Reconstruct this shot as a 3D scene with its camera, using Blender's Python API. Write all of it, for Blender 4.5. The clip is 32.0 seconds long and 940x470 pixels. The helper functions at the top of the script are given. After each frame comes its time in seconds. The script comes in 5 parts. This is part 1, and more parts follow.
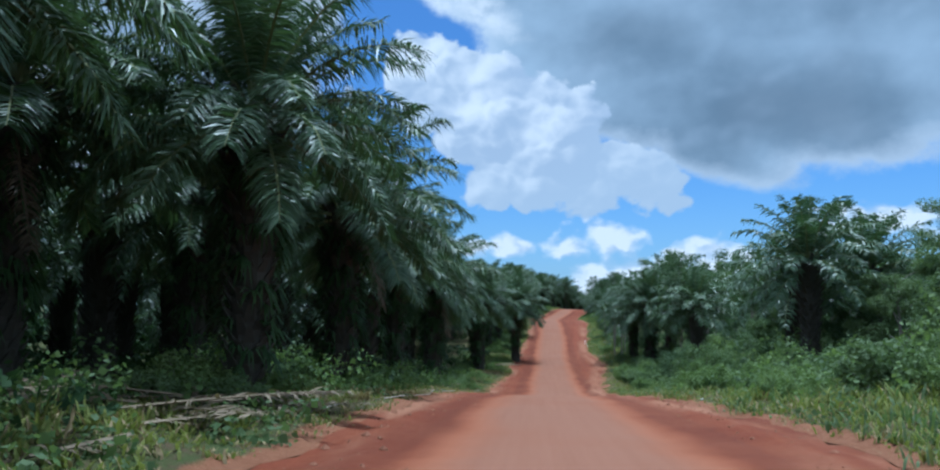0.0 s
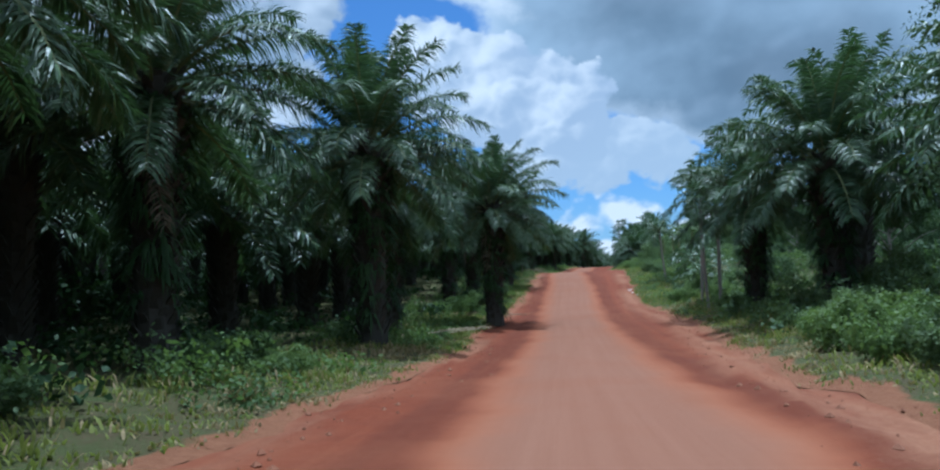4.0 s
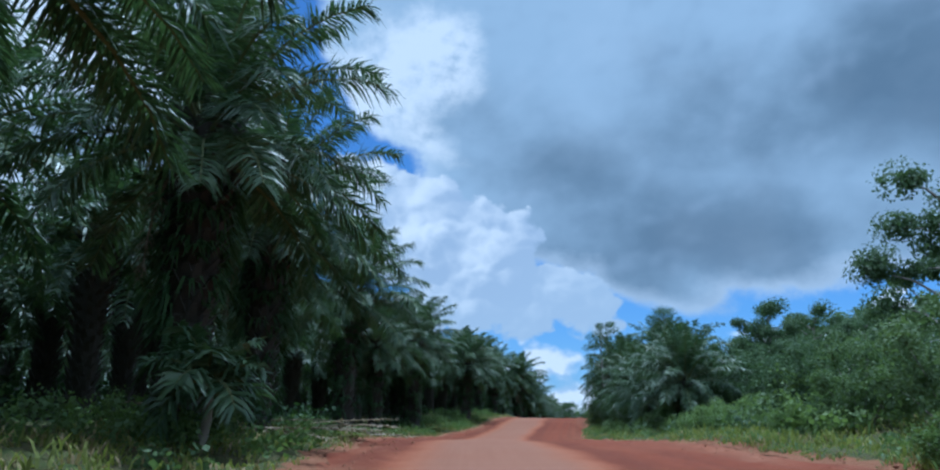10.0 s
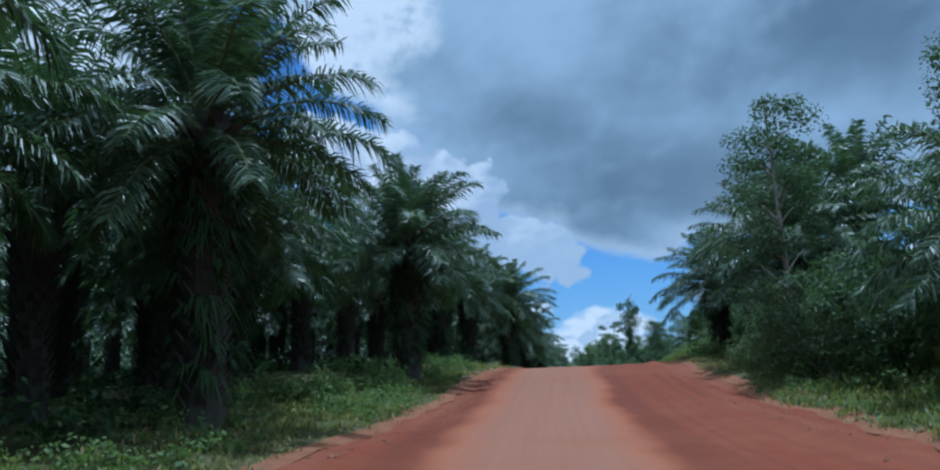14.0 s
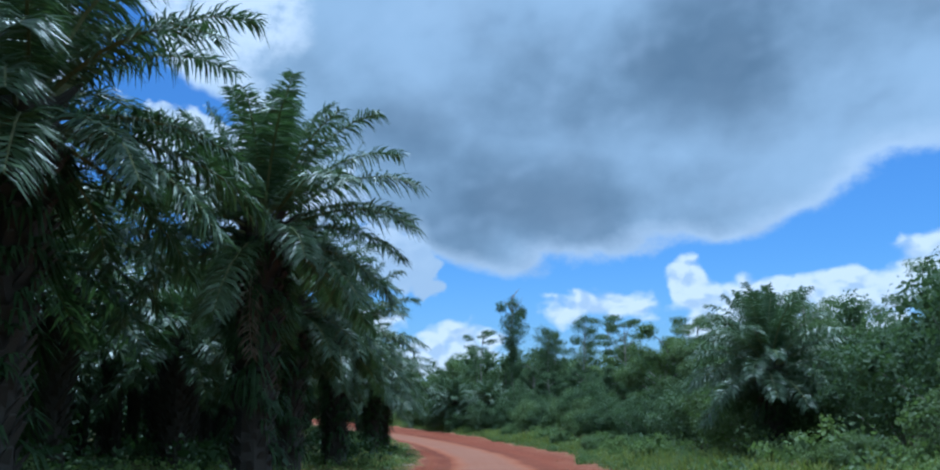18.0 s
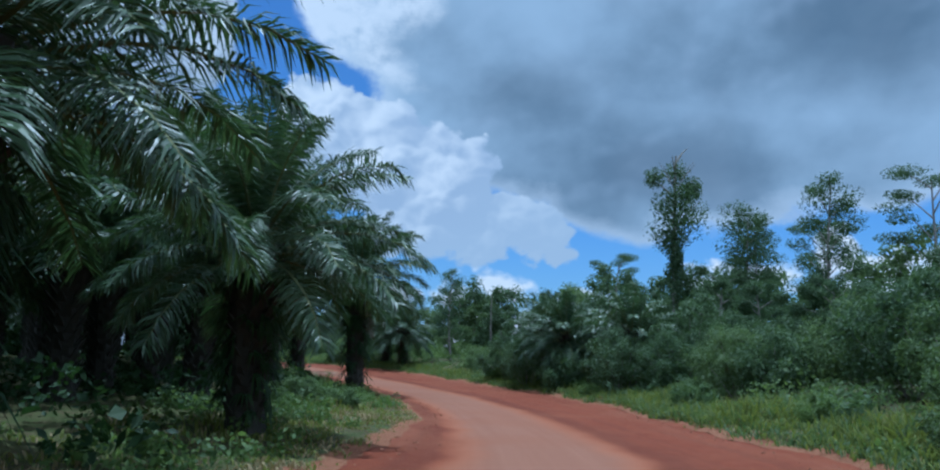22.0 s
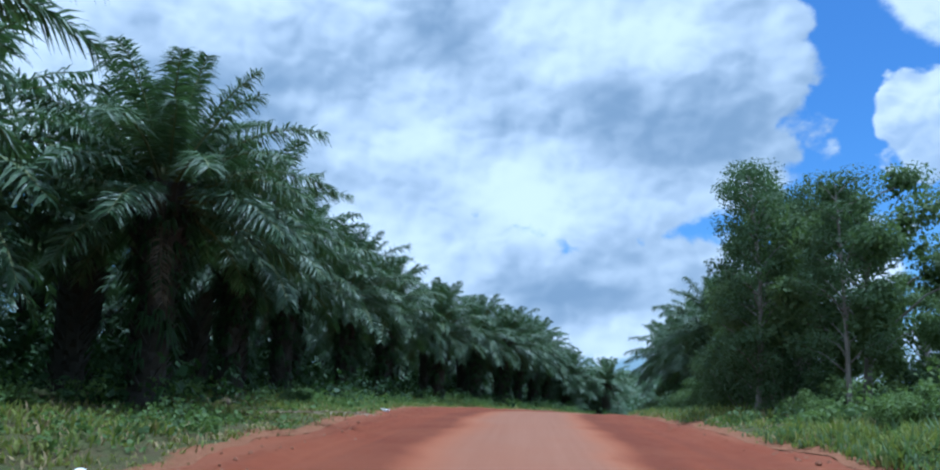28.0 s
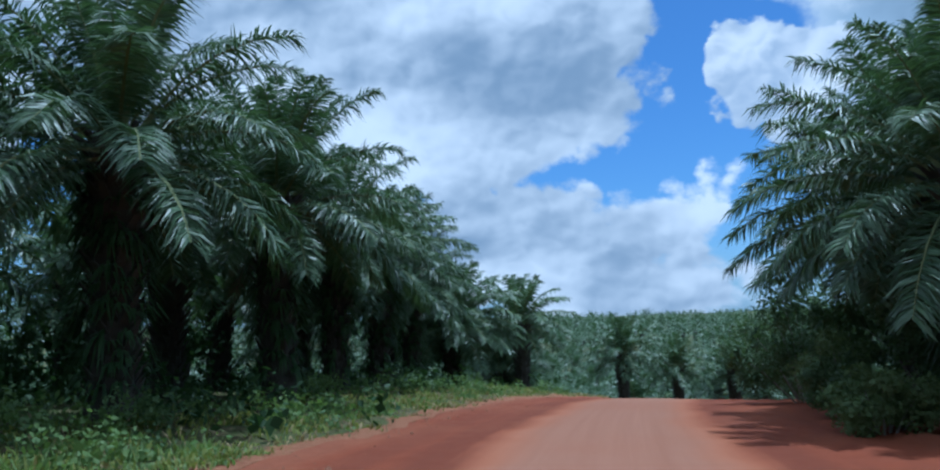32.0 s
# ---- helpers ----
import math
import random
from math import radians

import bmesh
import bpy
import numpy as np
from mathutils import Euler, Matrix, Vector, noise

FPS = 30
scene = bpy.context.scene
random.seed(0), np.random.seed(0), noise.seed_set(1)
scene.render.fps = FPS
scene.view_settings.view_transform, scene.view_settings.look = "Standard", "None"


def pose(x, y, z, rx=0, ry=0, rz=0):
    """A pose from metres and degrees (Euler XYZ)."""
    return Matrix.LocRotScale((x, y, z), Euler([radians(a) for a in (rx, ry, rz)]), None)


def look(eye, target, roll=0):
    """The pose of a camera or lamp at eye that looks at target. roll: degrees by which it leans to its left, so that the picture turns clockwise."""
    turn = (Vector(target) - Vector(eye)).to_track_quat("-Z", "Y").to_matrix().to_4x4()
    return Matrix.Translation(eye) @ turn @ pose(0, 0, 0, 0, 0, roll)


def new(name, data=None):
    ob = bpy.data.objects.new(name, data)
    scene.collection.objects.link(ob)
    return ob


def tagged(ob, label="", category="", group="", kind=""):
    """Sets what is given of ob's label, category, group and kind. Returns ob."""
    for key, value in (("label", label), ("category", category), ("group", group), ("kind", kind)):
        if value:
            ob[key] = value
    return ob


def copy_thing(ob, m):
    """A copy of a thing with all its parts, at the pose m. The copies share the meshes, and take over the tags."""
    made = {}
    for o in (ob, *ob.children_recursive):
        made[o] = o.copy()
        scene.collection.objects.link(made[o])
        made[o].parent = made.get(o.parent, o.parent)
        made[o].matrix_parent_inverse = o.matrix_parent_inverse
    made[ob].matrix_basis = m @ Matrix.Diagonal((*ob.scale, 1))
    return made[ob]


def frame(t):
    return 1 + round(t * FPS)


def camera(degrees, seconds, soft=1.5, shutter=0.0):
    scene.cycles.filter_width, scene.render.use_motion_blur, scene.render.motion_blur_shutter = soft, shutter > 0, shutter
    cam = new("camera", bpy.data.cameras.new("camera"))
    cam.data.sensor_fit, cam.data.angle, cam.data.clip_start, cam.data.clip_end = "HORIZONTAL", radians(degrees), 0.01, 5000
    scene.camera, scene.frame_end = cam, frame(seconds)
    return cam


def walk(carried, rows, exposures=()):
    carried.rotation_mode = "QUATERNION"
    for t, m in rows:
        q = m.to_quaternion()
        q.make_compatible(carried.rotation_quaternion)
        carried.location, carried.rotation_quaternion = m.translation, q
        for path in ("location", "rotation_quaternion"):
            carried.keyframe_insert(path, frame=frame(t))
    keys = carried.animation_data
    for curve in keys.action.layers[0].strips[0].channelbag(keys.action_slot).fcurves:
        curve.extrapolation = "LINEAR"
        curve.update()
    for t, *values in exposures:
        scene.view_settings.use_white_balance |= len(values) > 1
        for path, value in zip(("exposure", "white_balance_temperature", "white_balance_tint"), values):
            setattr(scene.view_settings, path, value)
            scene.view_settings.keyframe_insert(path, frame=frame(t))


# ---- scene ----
cam = camera(62.0, 32.0, soft=2.2)
ROWS = [
    (0, 0.00, 0.00, 0.00, 95.40, -0.63, -0.06),
    (0.5, 0.48, 6.58, -0.22, 94.11, -0.56, -0.07),
    (1, 0.97, 13.20, -0.60, 92.93, -0.80, -0.12),
    (1.5, 1.55, 19.81, -1.01, 91.86, -0.50, 0.53),
    (2, 2.15, 26.41, -1.47, 91.32, -0.19, 0.75),
    (2.5, 2.76, 33.00, -2.02, 91.12, -0.54, 0.62),
    (4.5, 6.00, 58.69, -4.76, 96.21, 2.93, 1.13),
    (5, 6.57, 65.39, -4.81, 97.72, 2.06, -0.01),
    (5.5, 7.15, 72.13, -4.82, 97.47, 0.62, -0.67),
    (6, 7.78, 78.94, -4.90, 97.22, 0.10, -0.39),
    (6.5, 8.53, 85.79, -4.94, 97.26, 0.21, -0.91),
    (7, 9.23, 92.76, -4.90, 98.41, 0.00, -1.79),
    (7.5, 9.85, 99.87, -4.68, 100.85, 0.30, -2.72),
    (8, 10.54, 106.97, -4.32, 101.67, 0.06, -2.91),
    (8.5, 11.34, 114.04, -3.79, 102.80, -0.01, -3.61),
    (9, 12.17, 121.04, -3.17, 103.84, 0.03, -3.77),
    (9.5, 12.92, 127.96, -2.54, 104.66, -0.18, -4.13),
    (10, 13.55, 134.76, -1.95, 104.32, -0.66, -4.77),
    (10.5, 14.09, 141.45, -1.39, 103.15, -0.57, -4.24),
    (11, 14.58, 148.00, -0.93, 103.11, -0.42, -3.77),
    (11.5, 15.10, 154.42, -0.72, 102.35, -0.72, -3.45),
    (12, 15.68, 160.76, -0.63, 100.86, 0.25, -3.28),
    (12.5, 16.32, 167.05, -0.63, 100.48, 0.93, -3.10),
    (13, 17.02, 173.36, -0.65, 100.43, 1.41, -3.65),
    (13.5, 17.83, 179.81, -0.69, 100.31, 1.41, -5.34),
    (14, 18.77, 186.50, -0.73, 100.91, 2.26, -6.86),
    (14.5, 19.85, 193.20, -0.68, 102.42, 2.37, -7.96),
    (15, 21.06, 199.83, -0.56, 102.87, 2.17, -9.76),
    (15.5, 22.32, 206.45, -0.33, 104.81, 0.13, -12.62),
    (17.5, 28.90, 232.32, 1.89, 105.36, 0.88, -16.94),
    (18, 30.91, 238.58, 1.85, 101.47, 0.62, -17.69),
    (18.5, 33.01, 244.81, 1.66, 97.80, 0.10, -18.15),
    (19, 35.19, 251.05, 1.28, 96.73, 0.11, -17.72),
    (19.5, 37.37, 257.30, 0.80, 96.41, 0.65, -16.49),
    (20, 39.56, 263.61, 0.30, 96.68, 0.05, -15.60),
    (20.5, 41.72, 269.98, -0.13, 96.90, -0.25, -14.01),
    (21, 43.79, 276.44, -0.46, 97.60, -0.39, -12.32),
    (21.5, 45.78, 282.98, -0.75, 98.05, -0.86, -10.27),
    (22, 47.59, 289.53, -1.01, 99.02, -1.39, -8.24),
    (22.5, 49.19, 296.10, -1.24, 100.28, -2.06, -5.17),
    (23, 50.50, 302.67, -1.43, 100.73, -2.34, -4.02),
    (23.5, 51.51, 309.33, -1.58, 101.58, -2.30, -2.33),
    (24, 52.24, 316.00, -1.70, 101.60, -3.16, 1.23),
    (24.5, 52.64, 322.63, -1.70, 101.31, -0.26, 6.50),
    (25, 52.46, 329.21, -1.68, 101.15, -0.52, 10.39),
    (25.5, 51.72, 335.71, -1.64, 101.16, -0.88, 15.81),
    (26, 50.52, 342.10, -1.51, 100.89, -1.39, 20.16),
    (26.5, 48.95, 348.43, -1.34, 101.50, -0.31, 26.44),
    (28.5, 38.40, 372.58, -0.26, 99.25, -2.41, 34.97),
    (29, 34.75, 378.17, -0.38, 98.91, -2.67, 34.84),
    (29.5, 31.13, 383.69, -0.47, 97.97, -1.02, 33.78),
    (30, 27.70, 389.38, -0.46, 97.07, 0.29, 32.02),
    (30.5, 24.50, 395.25, -0.61, 96.64, 0.70, 30.23),
    (31, 21.44, 401.27, -0.91, 96.53, 1.33, 29.09),
    (31.5, 18.52, 407.34, -1.24, 96.27, 1.69, 26.68),
    (32, 15.82, 413.40, -1.55, 96.22, 1.92, 24.22),
]
EXPOSURE = [(0, 0.05), (2, 0.15), (5, 0.0), (6.2, 0.06), (7.5, 0.0), (9, -0.1), (12, 0.05), (14.5, -0.22), (17.5, -0.05), (18.1, 0.05), (19, 0.50), (20, 0.15), (21, -0.08), (23, -0.2), (25, 0.25), (26, 0.22), (28.5, 0.08), (29.3, -0.05), (32, -0.05)]
walk(cam, [(t, pose(x, y, z, rx, ry, rz)) for t, x, y, z, rx, ry, rz in ROWS], [(t, e, 4650.0 if t < 8 else 4480.0, 4.0) for t, e in EXPOSURE])

# ---- sky, clouds and sun ----
SUN_AZ, SUN_EL = 35.0, 77.0     # degrees: azimuth from +y towards +x, elevation
world = bpy.data.worlds.new("sky")
scene.world = world
world.use_nodes = True


class Nodes:
    """Short hand for building a node tree."""

    def __init__(self, tree):
        self.tree = tree
        tree.nodes.clear()

    def add(self, kind):
        return self.tree.nodes.new(kind)

    def put(self, socket, value):
        if isinstance(value, bpy.types.NodeSocket):
            self.tree.links.new(value, socket)
        elif value is not None:
            socket.default_value = value

    def math(self, op, a, b=None, c=None, clamp=False):
        n = self.add("ShaderNodeMath")
        n.operation, n.use_clamp = op, clamp
        for s, v in zip(n.inputs, (a, b, c)):
            self.put(s, v)
        return n.outputs[0]

    def attribute(self, name):
        n = self.add("ShaderNodeAttribute")
        n.attribute_name = name
        return n.outputs["Fac"]

    def vec(self, x, y, z):
        n = self.add("ShaderNodeCombineXYZ")
        for s, v in zip(n.inputs, (x, y, z)):
            self.put(s, v)
        return n.outputs[0]

    def noise(self, vector, scale, detail=4.0, rough=0.5):
        n = self.add("ShaderNodeTexNoise")
        self.put(n.inputs["Vector"], vector)
        self.put(n.inputs["Scale"], scale)
        self.put(n.inputs["Detail"], detail)
        self.put(n.inputs["Roughness"], rough)
        return n.outputs[0]

    def step(self, value, lo, hi, to0=0.0, to1=1.0):
        n = self.add("ShaderNodeMapRange")
        n.interpolation_type = "SMOOTHSTEP"
        for i, v in enumerate((value, lo, hi, to0, to1)):
            self.put(n.inputs[i], v)
        return n.outputs[0]

    def mix(self, fac, a, b, mode="MIX"):
        n = self.add("ShaderNodeMix")
        n.data_type, n.blend_type = "RGBA", mode
        self.put(n.inputs[0], fac)
        self.put(n.inputs[6], a)
        self.put(n.inputs[7], b)
        return n.outputs[2]


def blobs(n, az, el, shapes):
    """The union of soft ovals (azimuth, elevation, half width, half height, lean) as a field that is 1 in their middles and 0 on their rims."""
    field = None
    for a, e, ra, re, lean in shapes:
        c, s = math.cos(radians(lean)), math.sin(radians(lean))
        da, de = n.math("SUBTRACT", az, a), n.math("SUBTRACT", el, e)
        u = n.math("ADD", n.math("MULTIPLY", da, c / ra), n.math("MULTIPLY", de, s / ra))
        v = n.math("ADD", n.math("MULTIPLY", da, -s / re), n.math("MULTIPLY", de, c / re))
        d = n.math("SQRT", n.math("ADD", n.math("MULTIPLY", u, u), n.math("MULTIPLY", v, v)))
        d = n.math("SUBTRACT", 1.0, d)
        d = n.math("MULTIPLY", d, min(ra, re) / 4.0)
        field = d if field is None else n.math("SMOOTH_MAX", field, d, 0.12)
    return field


def make_sky():
    n = Nodes(world.node_tree)
    coord = n.add("ShaderNodeTexCoord").outputs["Generated"]
    split = n.add("ShaderNodeSeparateXYZ")
    n.put(split.inputs[0], coord)
    x, y, z = split.outputs
    az = n.math("MULTIPLY", n.math("ARCTAN2", x, y), 180 / math.pi)
    el = n.math("MULTIPLY", n.math("ARCSINE", z), 180 / math.pi)
    sky = n.add("ShaderNodeTexSky")
    sky.sky_type, sky.sun_disc = "NISHITA", False
    sky.sun_elevation, sky.sun_rotation = radians(SUN_EL), radians(SUN_AZ)
    sky.altitude, sky.air_density, sky.dust_density, sky.ozone_density = 50.0, 1.0, 0.7, 1.5
    plane = n.vec(n.math("MULTIPLY", az, 0.1), n.math("MULTIPLY", el, 0.125), 0.0)
    fluff = n.noise(plane, 2.3, 10.0, 0.6)
    fluff_big = n.noise(plane, 0.9, 5.0, 0.5)
    lift = n.vec(n.math("MULTIPLY_ADD", az, 0.1, -0.05), n.math("MULTIPLY_ADD", el, 0.125, 0.07), 0.0)
    fluff_up = n.noise(lift, 2.3, 10.0, 0.6)
    relief = n.math("SUBTRACT", fluff, fluff_up)
    warp = n.add("ShaderNodeVectorMath")
    warp.operation = "MULTIPLY_ADD"
    wobble = n.add("ShaderNodeTexNoise")
    n.put(wobble.inputs["Vector"], plane)
    wobble.inputs["Scale"].default_value, wobble.inputs["Detail"].default_value = 3.2, 4.0
    n.put(warp.inputs[0], wobble.outputs["Color"])
    warp.inputs[1].default_value = (0.34, 0.34, 0.0)
    n.put(warp.inputs[2], plane)

    def billow(scale, shift):
        cells = n.add("ShaderNodeTexVoronoi")
        cells.voronoi_dimensions, cells.feature = "2D", "SMOOTH_F1"
        move = n.add("ShaderNodeVectorMath")
        move.operation = "ADD"
        n.put(move.inputs[0], warp.outputs[0])
        move.inputs[1].default_value = shift
        n.put(cells.inputs["Vector"], move.outputs[0])
        cells.inputs["Scale"].default_value, cells.inputs["Smoothness"].default_value = scale, 0.25
        return n.math("SUBTRACT", 0.42, cells.outputs["Distance"])

    puff, puff_small = billow(3.4, (0, 0, 0)), billow(8.0, (0.3, 0.7, 0))
    puffs = n.math("ADD", n.math("MULTIPLY", puff, 1.0), n.math("MULTIPLY", puff_small, 0.32))
    puff_up = n.math("ADD", n.math("MULTIPLY", billow(3.4, (-0.035, 0.055, 0)), 1.0), n.math("MULTIPLY", billow(8.0, (0.265, 0.755, 0)), 0.5))
    swell = n.math("SUBTRACT", puffs, puff_up)
    soft = n.math("SUBTRACT", n.noise(plane, 1.1, 3.0, 0.45), n.noise(lift, 1.1, 3.0, 0.45))
    ragged = n.math("ADD", n.math("MULTIPLY_ADD", fluff, 0.75, -0.375), n.math("MULTIPLY_ADD", fluff_big, 0.4, -0.2))
    # heaped white cloud with its anvil tip
    heap_shapes = [(-3.2, 16.8, 3.6, 3.6, 0), (0.6, 14.6, 5.0, 4.2, -20), (5.2, 12.4, 6.2, 4.4, -25), (11.2, 10.2, 4.6, 2.6, -28), (3.5, 9.6, 4.0, 2.6, 0), (9.0, 9.2, 5.2, 1.9, 0)]
    heap = blobs(n, az, el, heap_shapes)
    sunward = n.math("SUBTRACT", heap, blobs(n, n.math("SUBTRACT", az, 1.3), n.math("ADD", el, 1.6), heap_shapes))
    # the wide grey sheet above and to its side
    sheet = blobs(n, az, el, [(2.5, 30.5, 10.5, 11.0, 0), (9.0, 17.2, 11.0, 5.2, -28), (18.0, 12.5, 7.0, 4.0, -20), (14.0, 25.5, 16.0, 10.5, -20), (22.0, 18.0, 17.0, 8.6, -8),
                              (33.0, 20.5, 17.0, 10.5, 0), (48.0, 28.0, 20.0, 13.0, 0), (24.0, 36.0, 26.0, 14.0, 0)])
    # the broad bright cloud over the far end of the road
    bank = blobs(n, az, el, [(-19.0, 22.0, 9.0, 9.5, 0), (-15.0, 15.0, 5.6, 3.4, 10), (-26.0, 17.0, 12.0, 9.0, 0), (-40.0, 22.0, 18.0, 13.0, 0),
                             (-62.0, 24.0, 20.0, 13.0, 0), (-24.0, 33.0, 13.5, 12.0, 0), (-22.0, 5.5, 12.0, 5.0, 0), (-9.5, 6.2, 5.4, 2.6, 28),
                             (-38.0, 7.0, 14.0, 6.0, 0), (-14.0, 2.0, 10.0, 3.6, 0)])
    # small low clouds along the horizon
    low = blobs(n, az, el, [(10.6, 5.4, 2.6, 1.0, -15), (4.0, 4.6, 6.5, 0.9, 0), (17.5, 4.2, 3.5, 1.2, 0), (27.5, 6.0, 5.0, 1.3, 5),
                            (40.5, 5.6, 9.0, 2.8, 3), (33.5, 7.2, 1.6, 2.6, 0), (13.0, 2.0, 8.0, 2.0, 0), (55.0, 7.0, 9.0, 4.5, 0), (75.0, 15.0, 16.0, 8.0, 0)])
    edge_h = n.math("ADD", n.math("ADD", n.math("ADD", heap, 0.06), n.math("MULTIPLY", ragged, 0.95)), n.math("MULTIPLY", puffs, 0.42))
    edge_s = n.math("ADD", sheet, n.math("MULTIPLY", ragged, 1.0))
    edge_b = n.math("ADD", n.math("ADD", bank, n.math("MULTIPLY", ragged, 1.4)), n.math("MULTIPLY", puffs, 0.5))
    edge_l = n.math("ADD", n.math("ADD", low, n.math("MULTIPLY", ragged, 0.6)), n.math("MULTIPLY", puffs, 0.35))
    m_h, m_s = n.step(edge_h, -0.03, 0.09), n.step(edge_s, -0.05, 0.22)
    m_b, m_l = n.step(edge_b, -0.06, 0.22), n.step(edge_l, -0.02, 0.16)
    # clouds go on over the unseen rest of the sky, brightened as fill
    fill_clouds = n.step(n.noise(coord, 2.2, 7.0, 0.55), 0.38, 0.54)
    high = n.step(n.math("ABSOLUTE", n.math("SUBTRACT", az, -5.0)), 62.0, 85.0)
    high = n.math("MAXIMUM", high, n.step(el, 38.0, 52.0))
    fill_clouds = n.math("MULTIPLY", n.math("MULTIPLY", fill_clouds, high), n.step(el, 0.0, 6.0))
    white, grey, slate = (0.84, 0.80, 0.74, 1), (0.43, 0.495, 0.535, 1), (0.168, 0.212, 0.248, 1)
    lit = n.step(n.math("ADD", n.math("ADD", n.math("MULTIPLY_ADD", swell, 0.42, n.math("MULTIPLY", sunward, 0.55)), n.math("MULTIPLY", relief, 0.30)), n.math("ADD", n.math("MULTIPLY_ADD", fluff_big, 1.0, -0.5), n.math("MULTIPLY", soft, 1.2))), -0.16, 0.40)
    body_h = n.mix(lit, (0.46, 0.50, 0.545, 1), white)
    base_h = n.math("ADD", n.math("MULTIPLY", n.math("SUBTRACT", n.math("SUBTRACT", el, n.math("MULTIPLY", az, 0.15)), 7.2), 0.17), n.math("MULTIPLY", n.math("SUBTRACT", fluff_big, 0.5), 1.4))
    body_h = n.mix(n.step(base_h, -0.3, 0.9, 0.25, 1.0), (0.50, 0.55, 0.58, 1), body_h)
    tatter = n.noise(n.vec(n.math("MULTIPLY", az, 0.10), n.math("MULTIPLY", el, 0.12), 5.0), 1.3, 6.0, 0.5)
    deep = blobs(n, az, el, [(22.0, 13.8, 14.0, 4.6, -3), (34.0, 22.5, 16.0, 5.5, 5), (12.0, 19.0, 8.0, 3.0, -25)])
    deep = n.step(n.math("ADD", deep, n.math("ADD", n.math("MULTIPLY", n.math("SUBTRACT", fluff_big, 0.5), 2.2), n.math("MULTIPLY", n.math("SUBTRACT", tatter, 0.5), 2.0))), -0.9, 1.3)
    body_s = n.mix(deep, grey, slate)
    thin = n.math("ADD", n.math("SUBTRACT", 1.0, n.step(edge_s, 0.05, 0.55)), n.math("MULTIPLY", n.math("SUBTRACT", fluff_big, 0.5), 0.9))
    body_s = n.mix(n.math("MULTIPLY", thin, 0.62), body_s, (0.68, 0.69, 0.69, 1))
    body_s = n.mix(n.step(soft, 0.0, 0.20, 0.0, 0.40), body_s, (0.58, 0.62, 0.66, 1))
    body_s = n.mix(n.step(soft, -0.20, 0.0, 0.40, 0.0), body_s, (0.15, 0.19, 0.24, 1))
    sunny = blobs(n, az, el, [(-3.0, 24.5, 5.5, 4.0, 0), (0.5, 27.0, 6.0, 4.0, 0), (1.0, 21.0, 2.5, 1.6, -20)])
    sunny = n.step(n.math("ADD", sunny, n.math("MULTIPLY", ragged, 1.6)), -0.15, 0.5, 0.0, 0.9)
    body_s = n.mix(n.math("MULTIPLY", sunny, n.step(relief, -0.3, 0.05)), body_s, white)
    layers = n.noise(n.vec(n.math("MULTIPLY", az, 0.06), n.math("MULTIPLY", el, 0.10), 3.0), 1.2, 4.0, 0.45)
    body_b = n.mix(n.step(n.math("ADD", n.math("ADD", layers, n.math("MULTIPLY", soft, 0.9)), n.math("ADD", n.math("MULTIPLY", swell, 0.10), n.math("MULTIPLY", relief, 0.06))), 0.26, 0.72), (0.29, 0.34, 0.39, 1), (0.85, 0.82, 0.77, 1))
    body_l = n.mix(n.step(n.math("ADD", relief, swell), -0.3, 0.12), (0.56, 0.60, 0.63, 1), white)
    blue = n.mix(1.0, sky.outputs[0], (0.066, 0.083, 0.100, 1), "MULTIPLY")
    haze = n.step(el, -2.0, 10.0, 0.4, 0.0)
    col = n.mix(haze, blue, (0.40, 0.54, 0.68, 1))
    col = n.mix(m_l, col, body_l)
    col = n.mix(m_b, col, body_b)
    col = n.mix(m_s, col, body_s)
    col = n.mix(m_h, col, body_h)
    # the unseen clouds outshine the white ones in view to lift the shade
    col = n.mix(fill_clouds, col, (1.5, 1.45, 1.38, 1))
    back = n.add("ShaderNodeBackground")
    n.put(back.inputs[0], col)
    back.inputs[1].default_value = 1.0
    out = n.add("ShaderNodeOutputWorld")
    n.put(out.inputs[0], back.outputs[0])


make_sky()
sun = new("sun", bpy.data.lights.new("sun", "SUN"))
sun.data.energy, sun.data.angle, sun.data.color = 5.0, radians(0.55), (1.0, 0.95, 0.86)
_a, _e = radians(SUN_AZ), radians(SUN_EL)
sun.matrix_world = look((0, 0, 60), Vector((0, 0, 60)) - Vector((math.sin(_a) * math.cos(_e), math.cos(_a) * math.cos(_e), math.sin(_e))))

